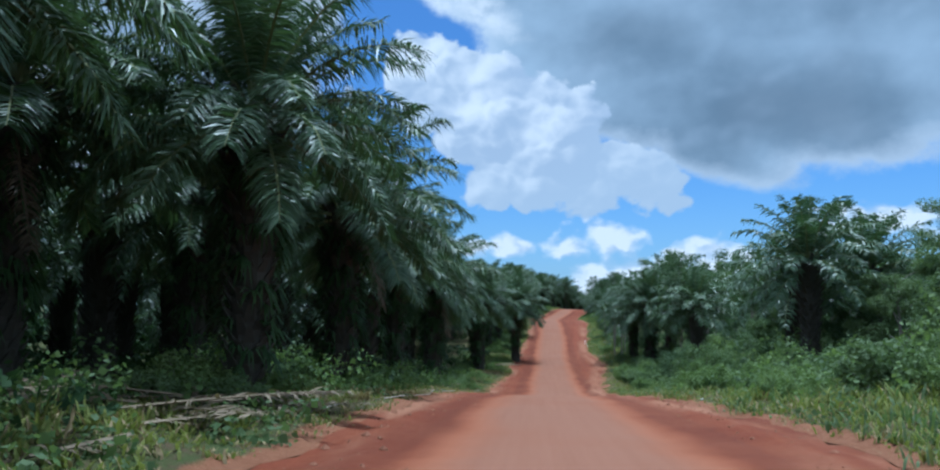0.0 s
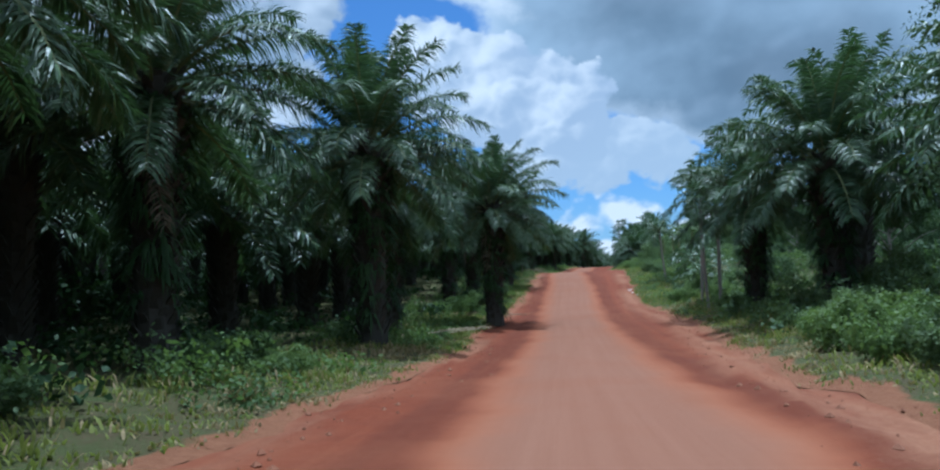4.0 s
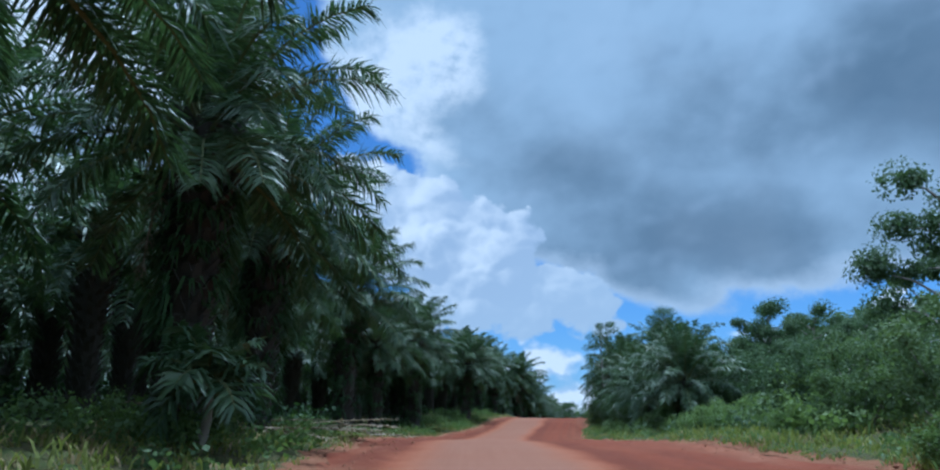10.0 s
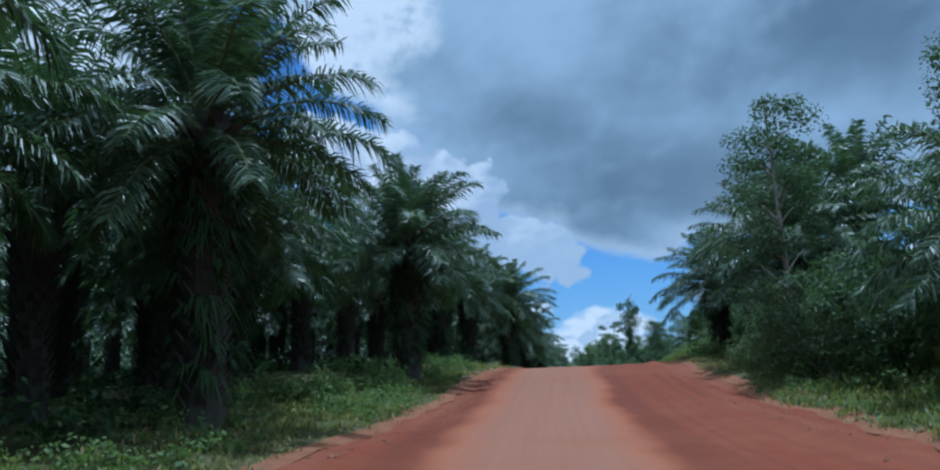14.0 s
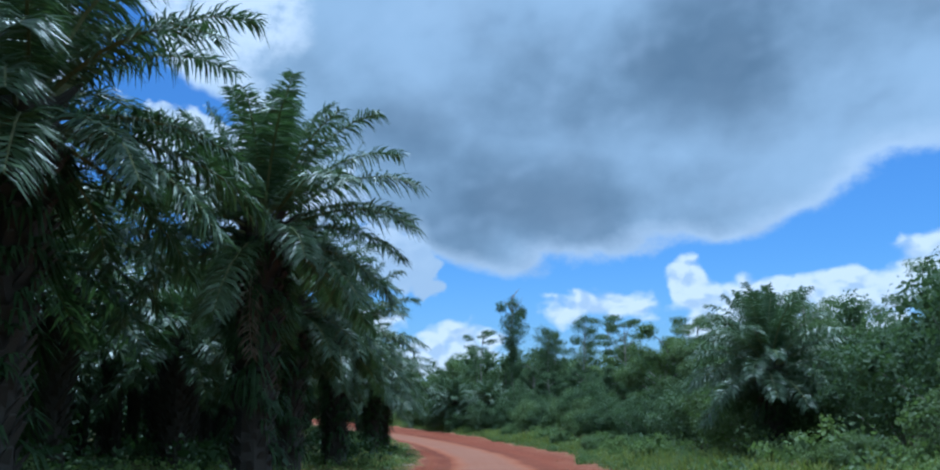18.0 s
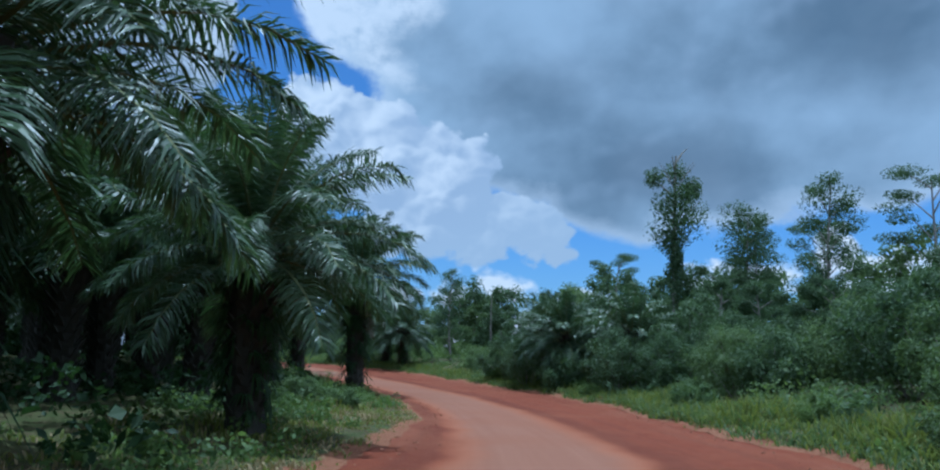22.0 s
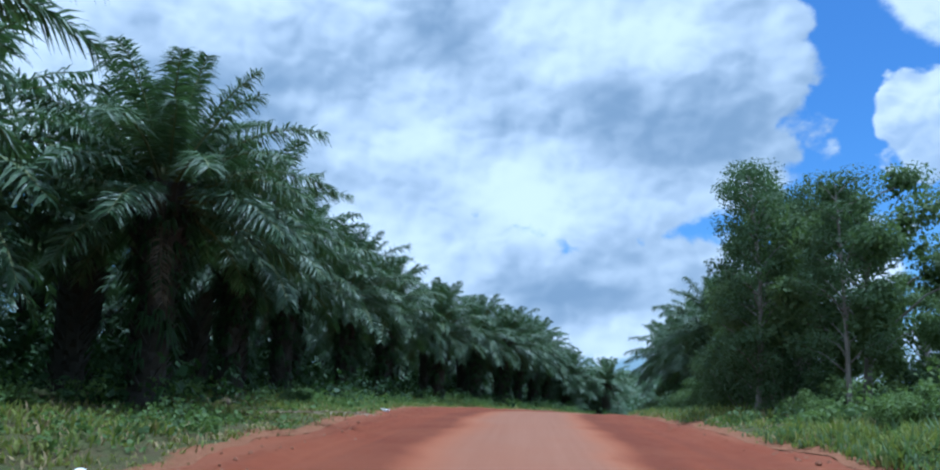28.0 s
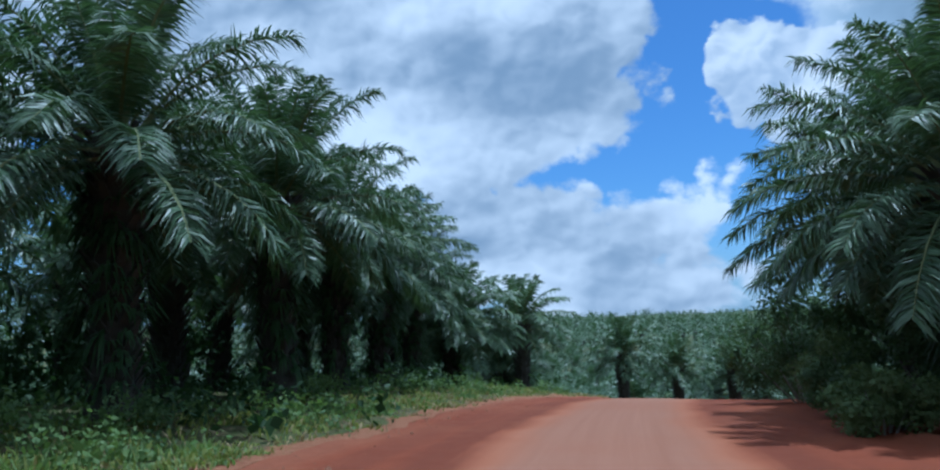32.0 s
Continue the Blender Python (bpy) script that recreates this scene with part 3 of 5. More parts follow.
def trunk_mesh(height, seed, boots=True):
    """A stout trunk, flared at the foot and wrapped in the stubs of cut leaf stalks."""
    rng = np.random.default_rng(seed)
    s = Soup()
    z = np.linspace(-0.6, height, 9)
    r = 0.44 + 0.16 * np.exp(-np.maximum(z, 0) / 0.5) + 0.20 * smooth(z, height * 0.3, height * 0.9)
    sway = np.stack([0.06 * np.sin(z * 0.9 + seed), 0.06 * np.cos(z * 0.7 + seed), z], 1)
    v, f = tube(sway, r, 9)
    s.add(v, f)
    if boots:
        n = int(height * 26)
        for i in range(n):
            h = 0.35 + (height - 0.4) * i / n
            a = i * 2.39996 + rng.normal(0, 0.1)
            k = 0.75 + 0.5 * rng.random()
            rad = np.interp(h, z, r) - 0.06
            c, w = np.array([math.cos(a), math.sin(a), 0]), np.array([-math.sin(a), math.cos(a), 0])
            b = c * rad + [0, 0, h]
            e = c * (rad + (0.20 + 0.16 * h / height) * k) + [0, 0, h + 0.36 * k]
            q = [b - w * 0.13, b + w * 0.13, b + [0, 0, 0.14] + w * 0.1, b + [0, 0, 0.14] - w * 0.1,
                 e - w * 0.06, e + w * 0.06, e + w * 0.05 + [0, 0, 0.03], e - w * 0.05 + [0, 0, 0.03]]
            s.add(q, [[0, 1, 5, 4], [1, 2, 6, 5], [3, 0, 4, 7], [4, 5, 6, 7], [2, 3, 7, 6]])
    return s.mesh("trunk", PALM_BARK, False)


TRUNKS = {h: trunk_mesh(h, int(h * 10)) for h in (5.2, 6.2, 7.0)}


def fern_mesh(height, seed):
    """Ferns rooted between the leaf stubs, drooping round the trunk."""
    q = np.random.default_rng(seed)
    s = Soup()
    for i in range(int(height * 26)):
        h, a = height * (0.12 + 0.80 * q.random() ** 0.7), q.uniform(0, 6.28)
        ln, k = q.uniform(0.45, 0.95), 7
        r0 = 0.46 + 0.16 * h / height
        b = np.array([math.cos(a) * r0, math.sin(a) * r0, h])
        fan = a + np.linspace(-0.6, 0.6, k) + q.normal(0, 0.12, k)
        rise = q.uniform(-0.4, 0.9)
        way = unit(np.stack([np.cos(fan), np.sin(fan), rise + q.normal(0, 0.2, k)], 1))
        strips(np.repeat(b[None], k, 0), way, np.stack([-np.sin(fan), np.cos(fan), 0 * fan], 1), np.full(k, ln) * q.uniform(0.6, 1.1, k), np.full(k, 0.065), np.full(k, ln * q.uniform(0.5, 1.1)), s)
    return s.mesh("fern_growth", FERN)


FERNS = {h: fern_mesh(h, int(h * 10) + 3) for h in (5.2, 6.2, 7.0)}
PALM_LABEL = "mature oil palm with a dark stub-covered trunk and arching feathery leaves"


def near_palm(seed, trunk_h, leaves=50, dry=1):
    """An oil palm with every leaf a part of its own."""
    rng = np.random.default_rng(seed)
    root = tagged(new("oil_palm"), PALM_LABEL, "palm tree", "oil palms of the plantation")
    part("trunk", TRUNKS[trunk_h], root)
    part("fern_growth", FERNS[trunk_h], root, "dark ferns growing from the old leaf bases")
    for i in range(leaves):
        age = min(len(AGES) - 1, int((i / leaves) ** 0.84 * len(AGES)))
        a = i * 2.39996 + rng.normal(0, 0.12)
        z = trunk_h + 0.25 - 0.9 * i / leaves
        r = 0.12 + 0.38 * i / leaves
        part("frond", FRONDS[age * 2 + rng.integers(2)], root,
             m=turn(a, rng.normal(0, 0.07), (r * math.cos(a), r * math.sin(a), z), rng.uniform(0.9, 1.08)))
    for i in range(dry):
        a = rng.uniform(0, 2 * math.pi)
        part("dry_frond", DRY_FRONDS[i % 2], root, "dry brown leaf hanging down the trunk",
             turn(a, rng.normal(0, 0.1), (0.5 * math.cos(a), 0.5 * math.sin(a), trunk_h - 0.7), rng.uniform(0.8, 1.0)))
    return root


def joined_palm(seed, trunk_h, leaves, pairs, width, label=PALM_LABEL):
    """An oil palm farther off: trunk and crown."""
    rng = np.random.default_rng(seed)
    root = tagged(new("oil_palm"), label, "palm tree", "oil palms of the plantation")
    part("trunk", TRUNKS[trunk_h], root)
    s = Soup()
    for i in range(leaves):
        age = min(len(AGES) - 1, int((i / leaves) ** 0.84 * len(AGES)))
        r_, b_, l_ = AGES[age]
        a = i * 2.39996 + rng.normal(0, 0.12)
        q = 0.12 + 0.25 * i / leaves
        m = np.array(turn(a, rng.normal(0, 0.07), (q * math.cos(a), q * math.sin(a), trunk_h + 0.25 - 0.75 * i / leaves), rng.uniform(0.9, 1.08)))
        frond_into(s, rng, l_, r_, b_, pairs, 0.74, width, 3, m, (1, 0), sparse=0.05)
    part("crown", s.mesh("crown", [PALM_LEAF, RACHIS]), root)
    return root


# ---- the ground and the road ----
def grid_mesh(name, s_values, offs, mat, attrs):
    """A strip along the road; offs is one row of offsets for each station."""
    s = np.repeat(s_values[:, None], offs.shape[1], 1)
    x, y, z = at(s, offs)
    ns, no = offs.shape
    i, j = np.meshgrid(np.arange(ns - 1), np.arange(no - 1), indexing="ij")
    quads = np.stack([i * no + j, i * no + j + 1, (i + 1) * no + j + 1, (i + 1) * no + j], -1).reshape(-1, 4)
    vals = {k: f(s, offs, x, y) for k, f in attrs.items()}
    z = z + vals.pop("lift")
    me = mesh_of(name, np.stack([x, y, z], -1).reshape(-1, 3), [quads], mat, None, True)
    for k, v in vals.items():
        me.attributes.new(k, "FLOAT", "POINT").data.foreach_set("value", v.astype(np.float32).ravel())
    return me


def edge_left(s):
    return np.interp(s, *LEFT_EDGE) + 0.22 * wave(s, 0 * s, 2.3, 3.0) + 0.12 * wave(s, 0 * s, 0.7, 4.0)


def edge_right(s):
    return np.interp(s, *RIGHT_EDGE) + 0.25 * wave(s, 0 * s, 2.6, 5.0) + 0.12 * wave(s, 0 * s, 0.8, 6.0)


S_ROAD = np.arange(-38.0, STATION[-1] - 1, 0.5)
_l, _r = edge_left(S_ROAD), edge_right(S_ROAD)
_u = np.linspace(0, 1, 46)


def road_lift(s, o, x, y):
    l, r = -o - np.interp(s, *LEFT_EDGE), o - np.interp(s, *RIGHT_EDGE)
    windrow = 0.12 * np.exp(-((l + 0.7) / 0.35) ** 2) + 0.15 * np.exp(-((r + 0.9) / 0.4) ** 2) + 0.07 * np.exp(-((r + 2.2) / 0.3) ** 2)
    side = smooth(np.abs(o - 0.6), 2.0, 3.0)
    return windrow * (0.6 + 0.4 * wave(x, y, 0.5, 2.0)) + side * (0.03 * wave(x, y, 0.35, 1.0) + 0.02 * wave(s * 0.15, o * 3.0, 0.6, 1.0)) + 0.012 * wave(s * 0.2, o * 3, 0.8, 7.0)


def road_rubble(s, o, x, y):
    """How much pale rubble lies along the outer edges."""
    l, r = -o - edge_left(s), o - edge_right(s)
    much = np.interp(s, (0, 40, 70, 150, 165, 480), (1.0, 1.0, 0.8, 0.8, 0.25, 0.25))
    return much * np.maximum(smooth(r, -1.7, -0.5), 0.9 * smooth(l, -1.0, -0.2))


road = tagged(new("road", grid_mesh("road", S_ROAD, -_l[:, None] * (1 - _u) + _r[:, None] * _u, ROAD_MAT,
              {"lift": road_lift, "across": lambda s, o, x, y: o, "along": lambda s, o, x, y: s, "rubble": road_rubble})),
              "red laterite dirt road with a packed pale track and loose soil edges", "road", kind="structure")

_v = np.r_[0, 0.25, 0.5, 0.8, 1.2, 1.7, 2.4, 3.2, 4.2, 5.5, 7, 9, 11.5, 14.5]


def verge_lift(s, o, x, y):
    d = np.maximum(-o - edge_left(s), o - edge_right(s))
    return (0.07 * wave(x, y, 0.45, 8.0) + 0.10 * wave(x, y, 1.3, 9.0)) * smooth(d, 0.0, 0.8)


def verge_bare(s, o, x, y):
    d = np.maximum(-o - edge_left(s), o - edge_right(s))
    return 1.0 - smooth(d, 0.0, 1.0)


verge_left = tagged(new("verge_left", grid_mesh("verge_left", S_ROAD, -_l[:, None] - _v[::-1][None], SOIL, {"lift": verge_lift, "bare": verge_bare})),
                    "grassy verge with bare red soil along the road", "verge", kind="structure")
verge_right = tagged(new("verge_right", grid_mesh("verge_right", S_ROAD, _r[:, None] + _v[None], SOIL, {"lift": verge_lift, "bare": verge_bare})),
                     "overgrown verge with bare red soil along the road", "verge", kind="structure")


def ground_sheet():
    """The land to the horizon, just under the road and its verges."""
    core = np.arange(-260.0, 341.0, 6.0)
    far = np.array([20, 60, 140, 300, 700, 1500, 3000.0])
    xs = np.r_[core[0] - far[::-1], core, core[-1] + far]
    core = np.arange(-140.0, 761.0, 6.0)
    ys = np.r_[core[0] - far[::-1], core, core[-1] + far]
    x, y = np.meshgrid(xs, ys, indexing="ij")
    z = land(x, y)
    d = np.sqrt(np.min([(x - px) ** 2 + (y - py) ** 2 for px, py in LINE[::5, :2]], axis=0))
    z = z - 1.1 * (1 - smooth(d, 9.0, 17.0)) - 0.12
    nx, ny = x.shape
    i, j = np.meshgrid(np.arange(nx - 1), np.arange(ny - 1), indexing="ij")
    quads = np.stack([i * ny + j, (i + 1) * ny + j, (i + 1) * ny + j + 1, i * ny + j + 1], -1).reshape(-1, 4)
    return mesh_of("ground", np.stack([x, y, z], -1).reshape(-1, 3), [quads], SOIL, None, True)


tagged(new("ground", ground_sheet()), "plantation floor with low growth and leaf litter", "ground", kind="structure")

# ---- oil palms ----
rng = np.random.default_rng(11)


def stand(template, s, off, spin=None, k=1.0, sink=0.05, label="", stretch=1.0):
    x, y, z = at(s, off)
    spin = rng.uniform(0, 6.28) if spin is None else spin
    ob = copy_thing(template, turn(spin, 0, (float(x), float(y), float(z) - sink), k) @ Matrix.Diagonal((1, 1, stretch, 1)))
    return tagged(ob, label) if label else ob


def discard(things):
    for t in things:
        for o in [t, *t.children_recursive]:
            bpy.data.objects.remove(o)


NEAR = [near_palm(1, 5.2, 50, 0), near_palm(2, 6.2, 52, 1), near_palm(3, 7.0, 52, 1), near_palm(4, 6.2, 48, 0)]
NEAR_H = np.array([5.2, 6.2, 7.0, 6.2])
MID = [joined_palm(21, 6.2, 48, 46, 0.095), joined_palm(22, 7.0, 48, 46, 0.095), joined_palm(23, 5.2, 46, 46, 0.095)]


def oil_palm(s, off, h, label=""):
    """An oil palm of the front row whose crown sits h metres above the road."""
    i = int(np.argmin(np.abs(NEAR_H - h) + rng.uniform(0, 0.4, 4)))
    if off > 12.0:
        k = max(0.8, h / 6.2)
        return stand(MID[rng.integers(3)], s, off, None, k, max(0.05, 6.2 * k - h), label=label)
    k = float(np.clip(h / NEAR_H[i], 0.82, 1.18))
    stand(NEAR[i], s, off, None, k, max(0.05, float(NEAR_H[i]) * k - h), label=label)


# the row beside the road: station, offset, height of the crown
ROW = [(-14, -8, 7), (-4, -7.5, 7), (3, -7.6, 7.2), (9.5, -8.8, 7.0), (17.4, -6.4, 6.8), (27.6, -6.9, 6.6), (35.5, -7.8, 6.6), (43, -8.2, 7.2), (53.5, -7.8, 7.6), (62, -9.2, 7), (71, -10, 7.4),
       (80.6, -6.9, 7.6), (89.5, -8.2, 6.8), (108, -8.0, 7), (116.5, -7.4, 7), (126, -5.2, 7.2), (134.5, -7.0, 7.2), (142.5, -6.2, 7.2), (152, -6.0, 7.0),
       (160, -6.6, 7.2), (169, -9.0, 7.0), (180, -7.6, 8.0), (193, -8.2, 6.6), (206.6, -7.9, 8.0), (213.5, -10.2, 6.2), (218.5, -12.5, 6.4), (200, -11.5, 6.6), (222, -5.6, 6.2), (233, -8.2, 7), (244, -8.6, 7.2),
       (255, -8.8, 7.4), (264.4, -6.9, 7.9), (273.5, -8.0, 7), (282.5, -7.6, 6.6), (293, -9.5, 6.3), (303.6, -7.4, 5.4), (313, -6.2, 4.6), (323.5, -10.2, 7),
       (332.4, -9.0, 7.4), (341, -4.2, 6.8), (349, -8.6, 7), (355.5, -9.6, 6.2), (365, -10.6, 6.4), (16, -11.5, 6.6), (25.5, -11.5, 6.6), (370.4, -4.9, 7.7), (382, -9.6, 5.9), (393.7, -9.2, 5.8), (401, -9.8, 5.8),
       (409, -10.8, 5.9), (417, -10.2, 6.0), (424.5, -10.2, 6.0), (432, -8.8, 5.8), (442, -9.4, 6.0), (449, -9.2, 6.2), (455.5, -10.4, 6.0), (461, -11.4, 6.0),
       (467, -13.0, 5.8), (475, -15.5, 5.6), (484, -18, 5.6)]
for _s, _o, _h in ROW:
    oil_palm(_s, _o, _h)
stand(NEAR[2], 359, -4.3, None, 1.06, stretch=1.22)
oil_palm(96.7, -3.8, 6.9, "lone oil palm with a bare dark trunk beside the dirt road")
# palms among the growth on the other side
for _s, _o, _h in [(49.5, 15.8, 6.6), (58, 17.5, 6.8), (54, 21, 6.6), (73, 13.5, 6.0), (80, 15, 7), (85.5, 11.0, 6.6), (91, 14, 7.2), (95, 10.2, 6.2),
                   (181, 11.6, 2.8), (187.5, 13.0, 3.4), (193, 11.8, 3.0), (199.5, 12.8, 3.8), (206, 11.6, 3.6), (341, 13.2, 3.4), (346, 11.4, 3.5), (351.5, 13.0, 3.7), (222, 11.4, 5.2), (229, 12.0, 5.2), (234, 9.8, 4.2), (226, 15.5, 6.0), (274.5, 11.9, 3.8), (279, 13.4, 4.3), (369, 9.8, 3.6), (374, 10.8, 4.1), (380.5, 11.2, 4.2),
                   (420, 10.6, 4.3), (427, 11, 4.4), (430, 10.2, 4.3), (436, 10.2, 4.5), (444, 7.6, 4.9), (449.5, 8.4, 5.4), (455, 10, 5.6)]:
    oil_palm(_s, _o, _h, "oil palm standing in dense green undergrowth beside the road")
# palms down in the valley beyond the last bend
for _s, _o in [(466, 12), (474, 12.5), (482, 11), (490, 12), (499, 10), (492, -12), (500, -11), (508, -9), (509, 11), (517, -10), (519, 10)]:
    stand(MID[rng.integers(3)], _s, _o, None, rng.uniform(0.85, 1.0))
# the rows behind
for row in range(1, 5):
    for _s in np.arange(-8 + 3.8 * (row % 2), 484, 7.6):
        if 335 < _s < 372 and row > 2:
            continue
        stand(MID[rng.integers(3)], _s + rng.normal(0, 0.6), -8.2 - 6.6 * row + rng.normal(0, 0.6), None, rng.uniform(1.0, 1.18))


def far_palms():
    """The plantation farther back and down in the valley, too many to count."""
    r = np.random.default_rng(77)
    kinds = []
    for v in range(8):
        s = Soup()
        leaves, pairs = (26, 20) if v < 4 else (22, 8)
        for i in range(leaves):
            age = min(len(AGES) - 2, int((i / leaves) ** 0.8 * (len(AGES) - 1)))
            r_, b_, l_ = AGES[age]
            a = i * 2.39996 + r.normal(0, 0.12)
            m = np.array(turn(a, 0, (0.2 * math.cos(a), 0.2 * math.sin(a), 6.6 - 0.75 * i / leaves)))
            frond_into(s, r, l_, r_, b_, pairs, 0.85, 0.14 if v < 4 else 0.27, 3 if i % 2 and v < 4 else 0, m, (1, 0))
        z = np.array([-1.0, 2.5, 6.4])
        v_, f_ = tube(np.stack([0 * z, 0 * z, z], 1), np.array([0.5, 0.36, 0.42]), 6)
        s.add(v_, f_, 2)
        kinds.append((np.concatenate(s.v), {k: np.concatenate(f) for k, f in s.f.items()}))
    spots, fine = [], []
    for row in range(5, 12):
        for s_ in np.arange(-12 + 3.8 * (row % 2), 484, 7.6):
            if not (328 < s_ < 376):
                spots.append(at(s_, -8.2 - 7.0 * row)[:2])
                fine.append(row < 6)
    for gx in np.arange(-110, 150, 8.8):
        for gy in np.arange(474, 640, 8.8):
            x, y = gx + (gy % 20) * 0.25, gy
            d = np.min(np.hypot(LINE[:, 0] - x, LINE[:, 1] - y))
            if d > 10 and (y > 490 or x > 20) and abs(x + 0.42 * (y - 413) - 16) < 1.1 * (y - 400):
                spots.append((x, y))
                fine.append(y < 640)
    for gx in np.arange(-230, 240, 11.0):
        for gy in np.arange(642, 860, 11.0):
            if abs(gx + 0.42 * (gy - 413) - 16) < 0.62 * (gy - 413):
                spots.append((gx + (gy % 22) * 0.25, gy))
                fine.append(False)
    spots = np.array([(float(a), float(b)) for a, b in spots]) + r.normal(0, 0.7, (len(spots), 2))
    z = land(spots[:, 0], spots[:, 1])
    out = Soup()
    for i, ((x, y), h) in enumerate(zip(spots, z)):
        v, f = kinds[r.integers(4) + (0 if fine[i] else 4)]
        a, k = r.uniform(0, 6.28), r.uniform(0.85, 1.1) if fine[i] else r.uniform(0.75, 1.25)
        wide, sink = (1.35, 1.6) if y > 474 else (1.0, 0.0)
        c, s_ = math.cos(a) * k * wide, math.sin(a) * k * wide
        w = np.stack([v[:, 0] * c - v[:, 1] * s_ + x, v[:, 0] * s_ + v[:, 1] * c + y, v[:, 2] * k * (1.0 + 0.4 * (wide - 1.0)) + h - sink], 1)
        for key, q in f.items():
            out.f.setdefault(key, []).append(q + out.n)
        out.v.append(w)
        out.n += len(w)
    return out.mesh("oil_palm_stand", [PALM_LEAF, RACHIS, PALM_BARK])


tagged(new("oil_palm_stand", far_palms()), "dense rows of dark green oil palms farther back", "palm trees", kind="stuff")
discard(NEAR + MID)


# ---- broad-leaved trees and shrubs ----
def leaf_cloud(soup, r, centres, radii, count, size, slot=0, flat=0.75, core=125):
    """count small pointed leaves round each centre, and a core of broader ones inside, all tilted at random."""
    for c, rad, n in zip(centres, radii, count):
        for num, lo, hi, sz, wide in ((n, 0.45, 1.0, size, 0.3), (core, 0.0, 0.6, min(rad * 0.42, size * 1.35), 0.48)):
            d = unit(r.normal(0, 1, (num, 3)))
            p = np.asarray(c) + d * (rad * r.uniform(lo, hi, num) ** 0.6)[:, None] * [1, 1, flat]
            nrm = unit(d * 0.6 + r.normal(0, 0.55, (num, 3)) + [0, 0, 0.45])
            u = unit(np.cross(nrm, r.normal(0, 1, (num, 3))))
            v = np.cross(nrm, u)
            ln = sz * r.uniform(0.6, 1.3, num)
            a, b = u * ln[:, None], v * (ln * wide)[:, None]
            verts = np.stack([p - a * 0.5, p + b - a * 0.05, p + a * 0.5 - [0, 0, sz * 0.12], p - b - a * 0.05], 1).reshape(-1, 3)
            soup.add(verts, np.arange(num)[:, None] * 4 + np.array([[0, 1, 2, 3]]), slot)


def limbs(soup, r, height, reach, n, r0, start=0.35, rise=0.5, slot=0, lean=0.1):
    """A tapered trunk and its limbs; returns the limbs' ends."""
    z = np.linspace(-0.4, height, 7)
    bend = np.stack([lean * height * np.sin(z / height * 1.4) * 0.5, 0.04 * height * np.sin(z / height * 3), z], 1)
    v, f = tube(bend, r0 * (1 - 0.8 * np.clip(z / height, 0, 1)) + 0.01, 7)
    soup.add(v, f, slot)
    ends = [bend[-1]]
    for i in range(n):
        u = start + (0.97 - start) * (i + r.random()) / n
        a = i * 2.39996 + r.normal(0, 0.3)
        b = np.array([np.interp(u * height, z, bend[:, j]) for j in range(3)])
        L = reach * (1.15 - 0.6 * u) * r.uniform(0.8, 1.2)
        e = b + [math.cos(a) * L, math.sin(a) * L, L * rise * r.uniform(0.7, 1.3)]
        m = (b + e) / 2 + [0, 0, L * 0.1]
        v, f = tube([b, m, e], [r0 * 0.36, r0 * 0.22, r0 * 0.08], 5)
        soup.add(v, f, slot)
        ends += [e, m * 0.4 + e * 0.6 + r.normal(0, 0.25, 3)]
    return np.array(ends)


def bushy_tree(seed, height, reach, leaf, size=0.34, per=60, label="", n=15):
    r = np.random.default_rng(seed)
    root = tagged(new("tree"), label or "broad-leaved tree with a full uneven green crown", "tree", "trees along the road")
    s = Soup()
    ends = limbs(s, r, height * 0.85, reach, n, 0.02 * height, 0.12)
    part("trunk", s.mesh("trunk", BARK, True), root)
    c = Soup()
    extra = ends[r.integers(0, len(ends), 14)] * [0.8, 0.8, 0.7] + r.normal(0, reach * 0.22, (14, 3))
    pts = np.concatenate([ends, extra])
    leaf_cloud(c, r, pts, r.uniform(0.6, 1.2, len(pts)) * reach * 0.28, np.full(len(pts), per), size)
    part("crown", c.mesh("crown", leaf), root)
    return root


def umbrella_tree(seed, height, leaf):
    """A thin pale trunk that forks high up into flat tiers of leaves."""
    r = np.random.default_rng(seed)
    root = tagged(new("umbrella_tree"), "slender pale-stemmed tree with flat open tiers of leaves", "tree", "tall open trees of the forest edge")
    s = Soup()
    ends = limbs(s, r, height, height * 0.26, 9, 0.013 * height, 0.55, 0.75, lean=0.06)
    part("trunk", s.mesh("trunk", BARK, True), root)
    c = Soup()
    leaf_cloud(c, r, ends, r.uniform(0.9, 1.7, len(ends)), np.full(len(ends), 330), 0.17, flat=0.36, core=40)
    part("crown", c.mesh("crown", leaf), root)
    return root


def slender_tree(seed, height, leaf):
    """A young tree, narrow and see-through."""
    r = np.random.default_rng(seed)
    root = tagged(new("slender_tree"), "tall narrow tree with sparse clumps of leaves", "tree", "slender trees beside the road")
    s = Soup()
    ends = limbs(s, r, height, height * 0.16, 26, 0.012 * height, 0.15, 0.75, lean=0.04)
    part("trunk", s.mesh("trunk", BARK, True), root)
    c = Soup()
    leaf_cloud(c, r, ends, r.uniform(0.6, 1.15, len(ends)), np.full(len(ends), 190), 0.13, flat=0.6, core=26)
    part("crown", c.mesh("crown", leaf), root)
    return root


